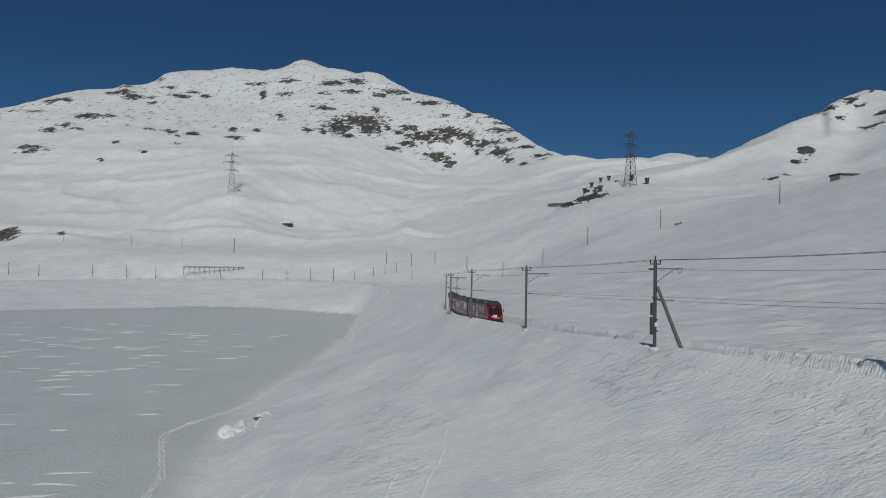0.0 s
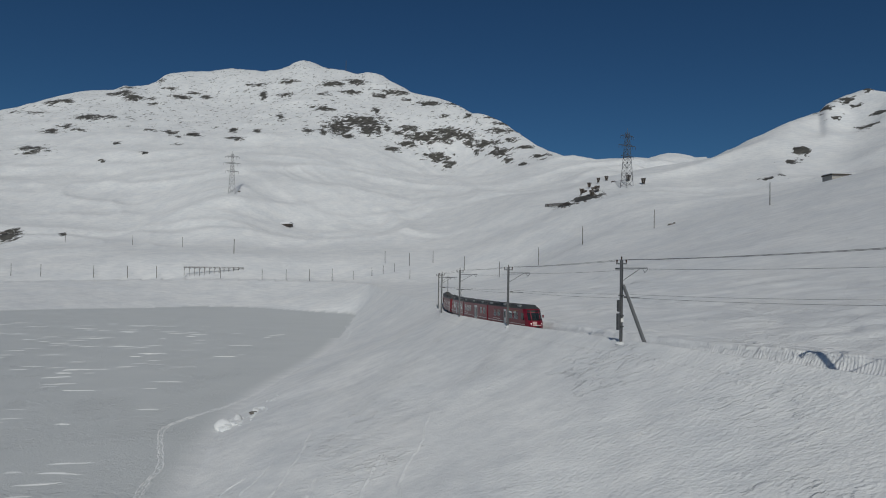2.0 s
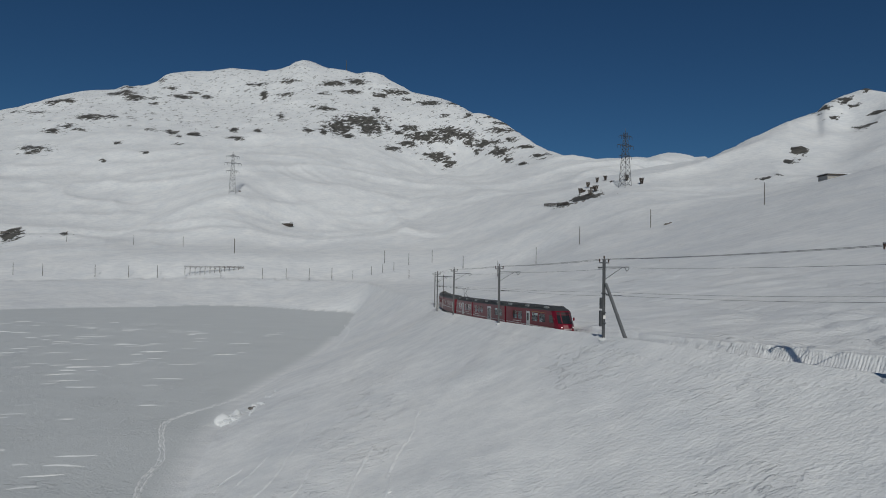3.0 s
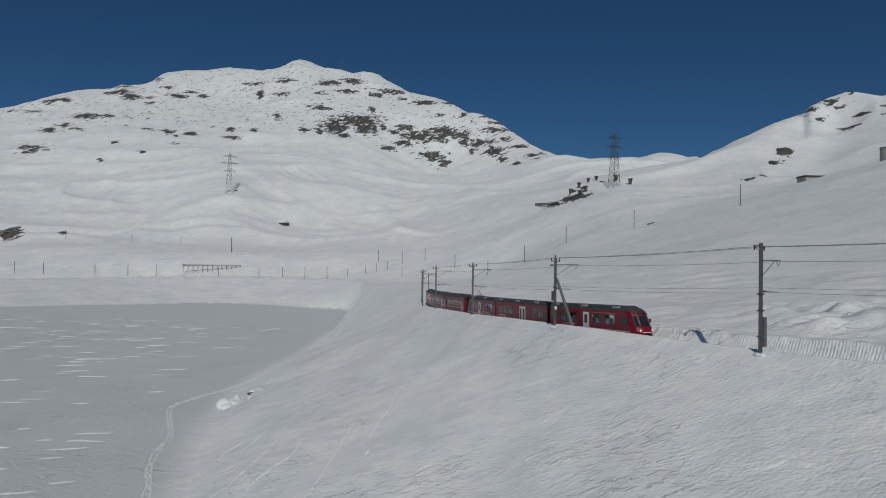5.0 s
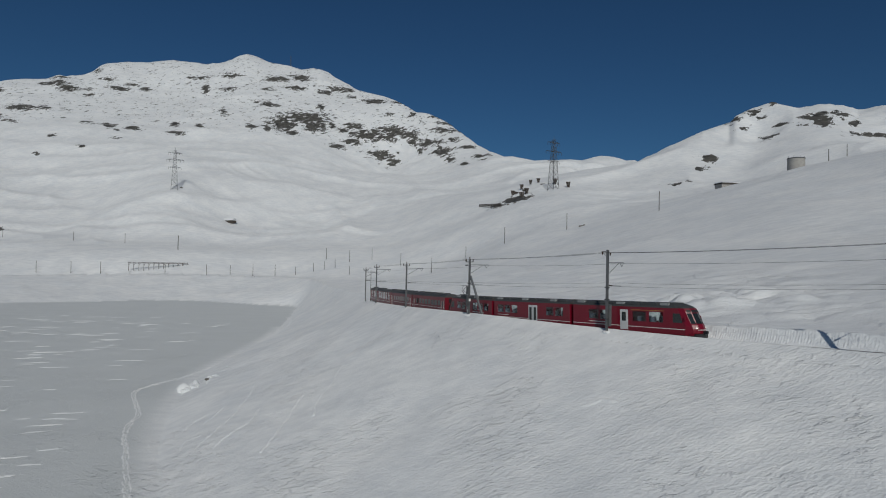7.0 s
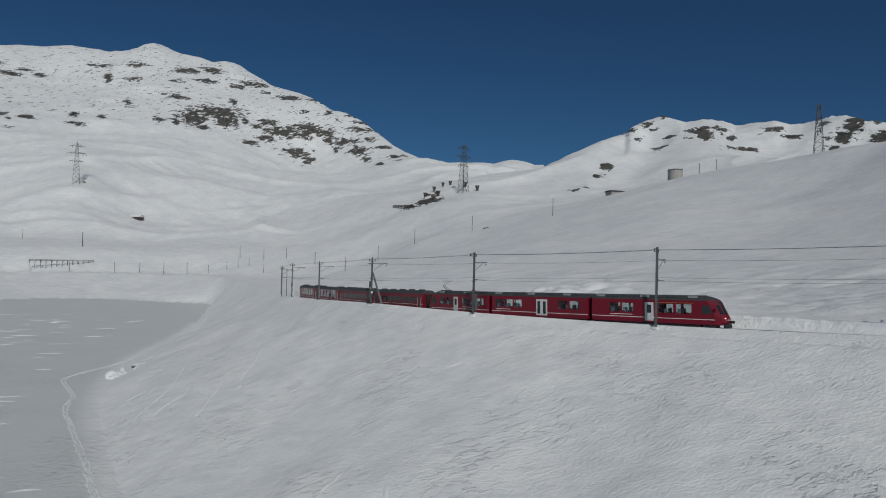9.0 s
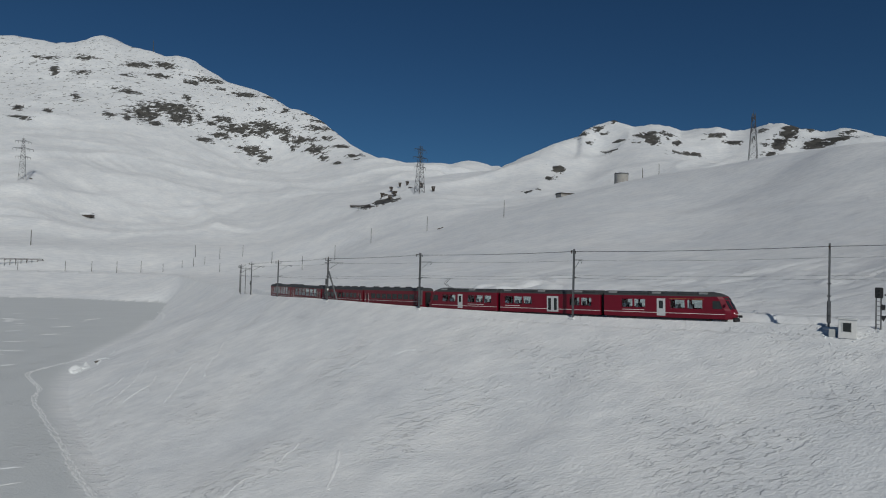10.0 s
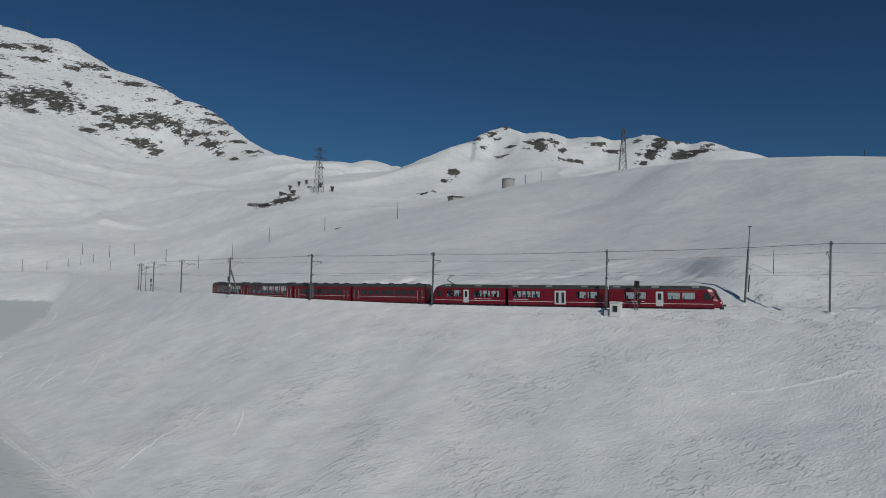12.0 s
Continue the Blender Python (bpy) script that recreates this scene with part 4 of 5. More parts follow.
def lettering_bar(ob, x0, x1, z, h, material=None):
    a, b = W - 0.01, W + 0.008
    for sgn in (-1, 1):
        y0, y1 = sorted((sgn * a, sgn * b))
        part("lettering_bar", box(bmesh.new(), (x0, y0, z), (x1, y1, z + h)), material or WHITE, ob)


def pantograph(ob, x, reach):
    base = part("pantograph", box(bmesh.new(), (x - 0.7, -0.6, 3.76), (x + 0.7, 0.6, 3.86), 0.02), DARK_STEEL, ob, "raised single-arm pantograph")
    mid, top = (x - 0.75, 4.55), (x + 0.2, reach)
    for y in (-0.15, 0.15):
        part("lower_arm", rod(bmesh.new(), (x + 0.5, y * 2, 3.85), (mid[0], y, mid[1]), 0.04), DARK_STEEL, base)
        part("upper_arm", rod(bmesh.new(), (mid[0], y, mid[1]), (top[0], y * 2.5, top[1]), 0.03), DARK_STEEL, base)
    bm = bmesh.new()
    for dx in (-0.18, 0.18):
        rod(bm, (top[0] + dx, -0.8, top[1]), (top[0] + dx, 0.8, top[1]), 0.03)
    part("contact_strip", bm, BLACK, base)


def coach(length, panorama, label):
    ob = thing("panorama_coach" if panorama else "coach", label, "coach", group="vehicles of the red train")
    a, b = -length / 2 + 0.25, length / 2 - 0.25
    z0, z1 = (1.55, 3.08) if panorama else (1.72, 2.62)
    n = 6 if panorama else 8
    first, last = a + 2.0, b - 2.0
    step = (last - first) / n
    win = [(first + k * step + 0.12, first + (k + 1) * step - 0.12) for k in range(n)]
    bm = bmesh.new()
    side_walls(bm, a, b, win, z0, z1)
    box(bm, (a, -W + 0.07, FLOOR_Z), (b, W - 0.07, 1.05))
    box(bm, (a, -W + 0.07, 1.05), (a + 0.08, W - 0.07, EAVE))
    box(bm, (b - 0.08, -W + 0.07, 1.05), (b, W - 0.07, EAVE))
    part("body", bm, RED_OLD, ob)
    roof_shell(ob, a, b, ROOF)
    panes(ob, win, z0, z1, glass=None if panorama else DARK_GLASS)
    stripes(ob, a, b, 1.36 if not panorama else 1.08, 0.055, WHITE)
    for x in (a + 0.42, a + 1.42, b - 1.5, b - 0.5):
        for sgn in (-1, 1):
            part("handrail", rod(bmesh.new(), (x, sgn * (W + 0.05), 0.75), (x, sgn * (W + 0.05), 2.6), 0.02), SILVER, ob)
    for x in (a + 0.6, b - 1.3):
        train_door(ob, (x, x + 0.7), 0.7, 2.75, paint=RED_OLD)
    part("skirt", box(bmesh.new(), (a + 0.5, -1.15, 0.25), (b - 0.5, 1.15, 0.42)), BLACK, ob)
    bogies(ob, a + 2.6, b - 2.6)
    seats(ob, np.arange(a + 2.4, b - 2, 1.8))
    for k in range(2 if panorama else 5):
        x = a + 2 + k * (b - a - 4) / (1 if panorama else 4)
        part("roof_unit", box(bmesh.new(), (x - 0.9 if panorama else x - 0.25, -0.55, 3.7), (x + 0.9 if panorama else x + 0.25, 0.55, 3.92), 0.06), ROOF, ob)
    for p in (a, b):
        part("gangway", box(bmesh.new(), (p - 0.24, -0.6, 0.7), (p + 0.24, 0.6, 3.0), 0.05), BLACK, ob)
    return ob


# x runs forward in each vehicle
LENGTHS = [17.4, 16.7, 15.5, 16.8, 16.0, 16.8, 15.8]
lead = railcar(17.4, [(-6.0, -4.55), (-4.3, -2.85), (0.35, 2.15), (2.5, 4.3)], [((-1.35, -0.25), False)], 1, True, "red leading railcar with raked cab and pale grey door")
lettering_bar(lead, -5.9, -3.0, 1.28, 0.07)
middle = railcar(16.7, [(-7.3, -5.8), (-5.6, -4.2), (-4.0, -2.6), (3.5, 5.0), (5.3, 6.8)], [((-0.1, 1.75), True)], 0, False, "red middle railcar with pale grey double doors")
lettering_bar(middle, -7.2, -4.6, 1.28, 0.07)
rear = railcar(15.5, [(-3.6, -2.3), (-2.1, -0.8), (1.7, 3.1), (3.35, 4.75), (5.0, 6.4)], [((-0.3, 0.7), False)], -1, False, "red rear railcar with raised pantograph on its roof")
pantograph(rear, -3.4, 5.35)
lettering_bar(rear, 1.7, 5.0, 1.28, 0.07)
for _x0, _x1 in ((0.2, 4.5),):
    lettering_bar(lead, _x0, _x1, 2.86, 0.035, GOLD)
VEHICLES = [lead, middle, rear, coach(16.8, False, "older red passenger coach with cream band"), coach(16.0, False, "older red passenger coach with cream band"),
            coach(16.8, True, "red panorama coach with tall grey windows"), coach(15.8, True, "last red panorama coach with tall grey windows")]


# ---- things in the landscape ----
def ground_at(x, y):
    return float(ground(np.array([float(x)]), np.array([float(y)]))[0][0])


def place(x, y, turn=0.0, sink=0.0):
    return pose(x, y, ground_at(x, y) - sink, 0, 0, turn)


def lattice_pylon(x, y, h, turn, label):
    ob = thing("power_pylon", label, "pylon", place(x, y, turn, 0.5), "pylons of the power line")
    foot, waist = h * 0.075, h * 0.022

    def half(z):
        return foot + (waist - foot) * min(z / (h * 0.9), 1.0)
    for sx in (-1, 1):
        for sy in (-1, 1):
            bm = rod(bmesh.new(), (sx * foot, sy * foot, -1), (sx * waist, sy * waist, h * 0.93), 0.2, 0.13, 4)
            part("leg", bm, DARK_STEEL, ob)
    levels = [h * f for f in (0, 0.12, 0.23, 0.33, 0.42, 0.5, 0.57, 0.64, 0.71, 0.78, 0.85, 0.92)]
    for z0, z1 in zip(levels, levels[1:]):
        bm = bmesh.new()
        a, b = half(z0), half(z1)
        for k in range(4):
            c, s = ((1, 0), (0, 1), (-1, 0), (0, -1))[k]
            def at(u, w, z):
                return (c * w - s * u, s * w + c * u, z)
            rod(bm, at(-a, a, z0), at(b, b, z1), 0.09, n=3)
            rod(bm, at(a, a, z0), at(-b, b, z1), 0.09, n=3)
            rod(bm, at(-b, b, z1), at(b, b, z1), 0.08, n=3)
        part("bracing", bm, DARK_STEEL, ob)
    for f, reach in ((0.52, 0.14), (0.70, 0.19), (0.86, 0.15)):
        z, w = h * f, h * reach
        bm = bmesh.new()
        for sx in (-1, 1):
            for sy in (-0.7, 0.7):
                rod(bm, (0, sy, z), (sx * w, 0, z + 0.3), 0.13, n=4)
                rod(bm, (0, sy, z + 1.6), (sx * w, 0, z + 0.3), 0.1, n=4)
            for k in (0.35, 0.65):
                rod(bm, (sx * w * k, 0, z), (sx * w * k, 0, z + 1.6 - 1.3 * k), 0.08, n=3)
        arm = part("crossarm", bm, DARK_STEEL, ob)
        for sx in (-1, 1):
            for k in (0.62, 1.0):
                part("insulator", rod(bmesh.new(), (sx * w * k, 0, z - 2.2), (sx * w * k, 0, z), 0.14, n=6), CERAMIC, arm)
    part("peak", rod(bmesh.new(), (0, 0, h * 0.9), (0, 0, h), 0.22, 0.08, 5), DARK_STEEL, ob)
    return ob


lattice_pylon(-324, 689, 50, 25, "tall grey lattice pylon on the snowy meadow")
lattice_pylon(91, 503, 47, 35, "tall grey lattice pylon beside dark wind baffles")
lattice_pylon(306.7, 332.4, 44, 62, "slender lattice pylon behind the hill crest")


def line_pole(x, y, h, r=0.17, arm=0.9, m=None):
    ob = thing("line_pole", "thin dark pole standing in deep snow", "pole", m or place(x, y, 0, 0.6), "poles across the snowfields")
    part("shaft", rod(bmesh.new(), (0, 0, 0), (0, 0, h + 0.6), r, r * 0.8, 8), WOOD, ob)
    if arm:
        part("crossarm", box(bmesh.new(), (-arm, -0.06, h + 0.1), (arm, 0.06, h + 0.25)), WOOD, ob)
    return ob


FAR_MASTS = [(-350, 401), (-328, 402), (-291, 406), (-267, 408), (-246, 409), (-201, 413), (-172, 416), (-155, 417), (-139, 419), (-123, 420),
             (-401, 520), (-336, 520), (-289, 520)]
HILL_POLES = [(36.5, 319), (69.6, 309.4), (103.9, 260.4), (15, 330), (-6, 360), (-30, 408), (-56, 448), (-72, 440), (-92, 450)]
STAKES = [(-108, 420), (-96, 425), (-88, 425), (-80, 425), (-65, 400)]
_first = line_pole(*FAR_MASTS[0], 8.6, 0.18, 0)
for _x, _y in FAR_MASTS[1:]:
    copy_thing(_first, place(_x, _y, 0, 0.6))
_first = line_pole(*HILL_POLES[0], 9.2, 0.17, 0.0)
for _x, _y in HILL_POLES[1:]:
    copy_thing(_first, place(_x, _y, 20, 0.6))
_first = line_pole(*STAKES[0], 6.0, 0.14, 0)
for _x, _y in STAKES[1:]:
    copy_thing(_first, place(_x, _y, 0, 0.6))
line_pole(-218, 470, 11.5, 0.32, 0)
for _x, _y, _h in ((319, 190, 13.5), (329, 150, 13.0), (233, 330, 8.0), (205, 300, 6.5), (363, 300, 12.0)):
    line_pole(_x, _y, _h, 0.2, 0)


def snow_gallery():
    """The long roof of a snow shed on short posts across the lake."""
    a, b = Vector((-228, 412, 0.0)), Vector((-196, 438, 0.0))
    d = b - a
    n = 13
    ob = thing("snow_shed", "long dark timber snow shed on short posts", "snow shed", Matrix.Translation(a) @ d.to_track_quat("X", "Z").to_matrix().to_4x4())
    w = d.length
    part("roof", box(bmesh.new(), (0, -1.6, 3.0), (w, -0.9, 3.3), 0.05), TIMBER, ob)
    part("rail_beam", box(bmesh.new(), (0, -1.75, 3.62), (w, -1.6, 3.86)), TIMBER, ob)
    for k in range(n):
        x = 0.4 + (w - 0.8) * k / (n - 1)
        part("post", rod(bmesh.new(), (x, -1.5, -2.5), (x, -1.5, 3.7), 0.16, n=6), TIMBER, ob)
        part("brace", rod(bmesh.new(), (x, -1.5, 1.4), (x + 0.9, -1.5, 3.0), 0.12, n=5), TIMBER, ob)


snow_gallery()


def snow_roofed_hut(name, label, x, y, size, turn, wall, sink=1.0):
    lx, ly, h = size
    ob = thing(name, label, "hut", place(x, y, turn, sink))
    bm = bmesh.new()
    loft(bm, [[Vector((sx * lx / 2, sy * ly / 2, z)) for sx, sy in ((-1, -1), (1, -1), (1, 1), (-1, 1))] for z in (0, h)])
    part("wall", bm, wall, ob)
    bm = bmesh.new()
    loft(bm, [[Vector((sx * (lx / 2 + 0.5), y0, z0)) for y0, z0 in ((-ly / 2 - 0.5, h - 0.25), (0, h + 0.3 * ly), (ly / 2 + 0.5, h - 0.25), (0, h + 0.3 * ly - 0.35))] for sx in (-1, 1)])
    part("roof", bm, TIMBER, ob)
    bm = bmesh.new()
    rings = []
    for k in range(9):
        f = -1 + k / 4
        hgt = 0.75 - 0.25 * abs(f) ** 3
        rings.append([Vector((f * (lx / 2 + 0.4), y0, z0)) for y0, z0 in ((-ly / 2 - 0.4, h - 0.2), (-ly / 4, h + 0.15 * ly + hgt), (0, h + 0.3 * ly + hgt), (ly / 4, h + 0.15 * ly + hgt), (ly / 2 + 0.4, h - 0.2))])
    loft(bm, rings)
    part("roof_snow", bm, SNOW_CUT, ob, "thick snow lying on the roof")
    for k in (-0.25, 0.25):
        part("window", box(bmesh.new(), (lx * k - 0.5, -ly / 2 - 0.04, h * 0.55), (lx * k + 0.5, -ly / 2 + 0.05, h * 0.8)), DARK_GLASS, ob)


snow_roofed_hut("hut", "low dark timber hut half buried in snow", -248, 663, (15, 6, 3.0), -25, TIMBER)
snow_roofed_hut("crest_shed", "dark low shed roof on the hill crest", 312, 232, (24, 7, 2.2), -20, TIMBER, 0.4)


def barrier(x0, y0, x1, y1, h, label):
    a, b = Vector((x0, y0, ground_at(x0, y0))), Vector((x1, y1, ground_at(x1, y1)))
    d = b - a
    ob = thing("snow_barrier", label, "snow fence", Matrix.Translation(a) @ d.to_track_quat("X", "Z").to_matrix().to_4x4())
    n = 7
    for k in range(n + 1):
        x = d.length * k / n
        part("post", rod(bmesh.new(), (x, 0, -1.5), (x, 0.4, h + 0.3), 0.16, n=6), TIMBER, ob)
    for k in range(4):
        z = h * (0.15 + 0.26 * k)
        part("slat", box(bmesh.new(), (0, -0.12, z), (d.length, 0.1, z + h * 0.2)), TIMBER, ob)


barrier(29.0, 538.0, 46.0, 498.0, 2.2, "dark slatted snow fence on the slope")


def wind_baffle():
    ob = thing("wind_baffle", "dark slatted wind baffle shaped like a funnel", "wind baffle", group="wind baffles on the knoll")
    for i in range(6):
        z = 1.0 + i * 0.78
        w = 1.15 + 0.24 * i
        part("slat", box(bmesh.new(), (-w, -0.1, z), (w, 0.1, z + 0.66)), TIMBER, ob)
        part("slat", box(bmesh.new(), (-0.09, -w, z + 0.02), (0.09, w, z + 0.64)), TIMBER, ob)
    for sx in (-1, 1):
        part("post", rod(bmesh.new(), (sx * 0.9, 0.2, -2), (sx * 1.6, 0.2, 5.5), 0.14, n=5), TIMBER, ob)
    return ob


_baffle = wind_baffle()
BAFFLES = [(75, 613), (64, 552), (64, 504), (87, 638), (69, 511), (97, 652), (88, 548), (95, 519), (104, 504), (72, 555), (59, 530)]
for _i, (_x, _y) in enumerate(BAFFLES):
    if _i == 0:
        _baffle.matrix_basis = place(_x, _y, 15)
    else:
        copy_thing(_baffle, place(_x, _y, 15 + 37 * _i, 0.3 * (_i % 3)))


def boulder(x, y, size, seed):
    me_ob = bpy.data.meshes.new("boulder")
    bm = bmesh.new()
    bmesh.ops.create_icosphere(bm, subdivisions=3, radius=1.0)
    for v in bm.verts:
        k = 1 + 0.5 * noise.noise(v.co * 1.4 + Vector((seed * 5.1, 0, 0))) + 0.25 * noise.noise(v.co * 3.7 + Vector((0, seed, 0)))
        v.co = Vector((v.co.x * size * k, v.co.y * size * 0.7 * k, v.co.z * size * 0.5 * k))
    bm.to_mesh(me_ob)
    bm.free()
    me_ob.materials.append(STONE)
    ob = tagged(new("boulder", me_ob), "dark gneiss boulder showing through the snow", "boulder", "boulders on the slopes")
    ob.matrix_basis = place(x, y, seed * 40, 0.15 * size)


for _k, (_x, _y, _s) in enumerate([(52, 488, 1.5), (57, 484, 1.8), (66, 486, 1.5), (72, 487, 1.6), (46, 492, 1.1), (43, 497, 1.3), (41, 505, 1.1), (-480, 540, 5.0), (-470, 546, 4.0),
                                   (-444, 572, 3.0), (77, 308, 1.8), (79, 309, 1.3), (-320, 700, 2.6), (-136, 415, 1.9)]):
    boulder(_x, _y, _s, _k)


def portal_building():
    ob = thing("portal_building", "grey concrete portal building with dark openings, half buried", "concrete building", place(181, 353, 8, 5.6))
    bm = bmesh.new()
    for x in (-12, -4.2, 3.6, 11.4):
        box(bm, (x - 0.4, -4, 0), (x + 0.4, 4, 5.6))
    box(bm, (-12, 3.4, 0), (11.4, 4, 5.6))
    box(bm, (-12, -3.9, 0), (-4.2, -3.4, 5.6))
    part("wall", bm, CONCRETE, ob)
    part("roof", box(bmesh.new(), (-12.8, -4.6, 5.6), (12.2, 4.6, 6.3), 0.06), TIMBER, ob)
    part("roof_snow", box(bmesh.new(), (-12.5, -4.3, 6.3), (11.9, 4.3, 6.75), 0.2), SNOW_CUT, ob, "layer of snow on the flat roof")


portal_building()


def water_tank():
    ob = thing("water_tank", "round grey concrete tank with a roof railing", "tank", place(218, 356, 0, 1.0))
    bm = bmesh.new()
    bmesh.ops.create_cone(bm, cap_ends=True, segments=40, radius1=4.9, radius2=4.9, depth=9.5, matrix=Matrix.Translation((0, 0, 4.75)))
    part("shell", bm, CONCRETE, ob)
    bm = bmesh.new()
    bmesh.ops.create_cone(bm, cap_ends=True, segments=40, radius1=5.1, radius2=5.0, depth=0.5, matrix=Matrix.Translation((0, 0, 9.6)))
    part("rim", bm, DARK_STEEL, ob)
    for k in range(8):
        a = k * math.pi / 4
        part("railing_post", rod(bmesh.new(), (4.6 * math.cos(a), 4.6 * math.sin(a), 9.8), (4.6 * math.cos(a), 4.6 * math.sin(a), 10.9), 0.06), DARK_STEEL, ob)
    part("hatch", box(bmesh.new(), (-1.2, -1, 9.8), (1.4, 1, 10.6), 0.1), DARK_STEEL, ob)


water_tank()


def summit_mast():
    ob = thing("summit_mast", "thin radio mast beside a small summit hut", "radio mast", place(-520, 1876, 0, 2))
    part("mast", rod(bmesh.new(), (0, 0, 0), (0, 0, 46), 1.1, 0.6, 6), DARK_STEEL, ob)
    for z in (18, 30, 40):
        part("antenna", box(bmesh.new(), (-1.2, -0.5, z), (1.2, 0.5, z + 2.2)), DARK_STEEL, ob)
    part("summit_hut", box(bmesh.new(), (-24, -4, 0), (-14, 4, 9), 0.3), TIMBER, ob)


summit_mast()


# ---- beside the line, near the booth ----
def booth():
    z = ground_at(68.4, -5.3)
    ob = thing("relay_booth", "small white equipment booth with a dark window", "booth", pose(68.4, -5.3, z - 0.2, 0, 0, -44))
    part("body", box(bmesh.new(), (-0.85, -0.6, 0), (0.85, 0.6, 2.05), 0.03), WHITE, ob)
    part("roof", box(bmesh.new(), (-0.98, -0.72, 2.05), (0.98, 0.72, 2.18), 0.03), WHITE, ob)
    part("window", box(bmesh.new(), (-0.42, -0.63, 0.75), (0.32, -0.58, 1.7)), DARK_GLASS, ob)
    for x in (-0.46, 0.36):
        part("window_frame", box(bmesh.new(), (x - 0.05, -0.65, 0.7), (x + 0.05, -0.6, 1.75)), GREY_BOX, ob)
    part("roof_snow", box(bmesh.new(), (-0.9, -0.65, 2.18), (0.9, 0.65, 2.3), 0.05), SNOW_CUT, ob)
    part("cabinet", box(bmesh.new(), (-1.75, -0.35, 0), (-1.1, 0.3, 0.9), 0.03), GREY_BOX, ob)


booth()


def signal(x, y, h, label, turn=-44):
    ob = thing("railway_signal", label, "signal", place(x, y, turn, 0.4))
    for dx in (-0.22, 0.22):
        part("post", rod(bmesh.new(), (dx, 0, 0), (dx, 0, h), 0.07, n=8), STEEL, ob)
    for k in range(int(h / 0.5)):
        part("rung", rod(bmesh.new(), (-0.22, 0, 0.4 + k * 0.5), (0.22, 0, 0.4 + k * 0.5), 0.03), STEEL, ob)
    head = part("signal_head", box(bmesh.new(), (-0.35, -0.2, h - 0.6), (0.4, 0.15, h + 0.55), 0.05), BLACK, ob)
    for z in (h - 0.25, h + 0.2):
        part("lens", rod(bmesh.new(), (0, -0.3, z), (0, -0.18, z), 0.12, n=12), DARK_GLASS, head)
    part("lower_head", box(bmesh.new(), (0.15, -0.18, h - 1.9), (0.6, 0.15, h - 1.3), 0.05), BLACK, ob)
    bm = bmesh.new()
    loft(bm, [[Vector((x0, y0, z0)) for x0, z0 in ((0.1, h - 2.5), (0.75, h - 2.5), (0.43, h - 3.15))] for y0 in (-0.06, 0.02)])
    part("sign_plate", bm, BLACK, ob, "black triangular plate")
    part("side_arm", box(bmesh.new(), (0.5, -0.05, h - 0.35), (1.4, 0.05, h - 0.15)), STEEL, ob)


signal(71.6, -6.0, 4.4, "black colour-light signal on two steel posts")
signal(-12.0, 140.0, 3.9, "dark signal on thin posts beside the masts", -75)


def leaning_pole():
    ob = thing("antenna_pole", "tall slightly leaning steel pole with a cabinet", "pole", pose(88.6, -10.4, ground_at(88.6, -10.4) - 0.6, 0, 2.5, -40))
    part("lower_shaft", rod(bmesh.new(), (0, 0, 0), (0, 0, 9.0), 0.17, n=10), STEEL, ob)
    part("upper_shaft", rod(bmesh.new(), (0, 0, 9.0), (0, 0, 12.6), 0.08, n=8), STEEL, ob)
    part("cross_tip", box(bmesh.new(), (-0.3, -0.06, 12.5), (0.3, 0.06, 12.65)), STEEL, ob)
    part("cable_trunk", box(bmesh.new(), (0.3, -0.1, 2.2), (0.5, 0.1, 5.0), 0.03), DARK_STEEL, ob)
    part("bracket", box(bmesh.new(), (0, -0.05, 5.8), (0.7, 0.05, 5.95)), STEEL, ob)


leaning_pole()
line_pole(-13.6, 139.8, 8.4, 0.08, 0)
_q = line_pole(97, -8, 4.0, 0.06, 0)
tagged(_q, "thin bent marker pole on the hillside")


# ---- snow detail ----
def snow_ridges(name, label, runs):
    """Low drifted ridges of snow: runs of (x, y, turn in degrees, length, width, height)."""
    vs, fs = [], []
    for x, y, turn, length, width, height in runs:
        n = max(6, int(length / 0.8))
        c, s = math.cos(radians(turn)), math.sin(radians(turn))
        bend, wob = random.uniform(-0.06, 0.06) * length, random.uniform(0, 9)
        base = len(vs)
        for k in range(n + 1):
            f = k / n
            l = (f - 0.5) * length
            b = bend * (4 * f * (1 - f)) + 0.25 * width * math.sin(wob + l * 0.9)
            swell = math.sin(math.pi * f) ** 0.6 * (0.75 + 0.5 * noise.noise(Vector((x + l * 0.7, y, 3.3))))
            for off, up in ((-0.5, -0.03), (-0.12, height * swell), (0.15, height * 0.8 * swell), (0.5, -0.03)):
                w = off * width * (0.3 + swell)
                vs.append((x + l * c - (b + w) * s, y + l * s + (b + w) * c, up))
            if k:
                for j in range(3):
                    i = base + (k - 1) * 4 + j
                    fs.append((i, i + 1, i + 5, i + 4))
    v = np.array(vs)
    v[:, 2] += ground(v[:, 0].copy(), v[:, 1].copy())[0]
    me = bpy.data.meshes.new(name)
    me.from_pydata(v.tolist(), [], fs)
    me.polygons.foreach_set("use_smooth", np.full(len(fs), True))
    me.materials.append(SNOW_CUT)
    return tagged(new(name, me), label, "snow", kind="stuff")


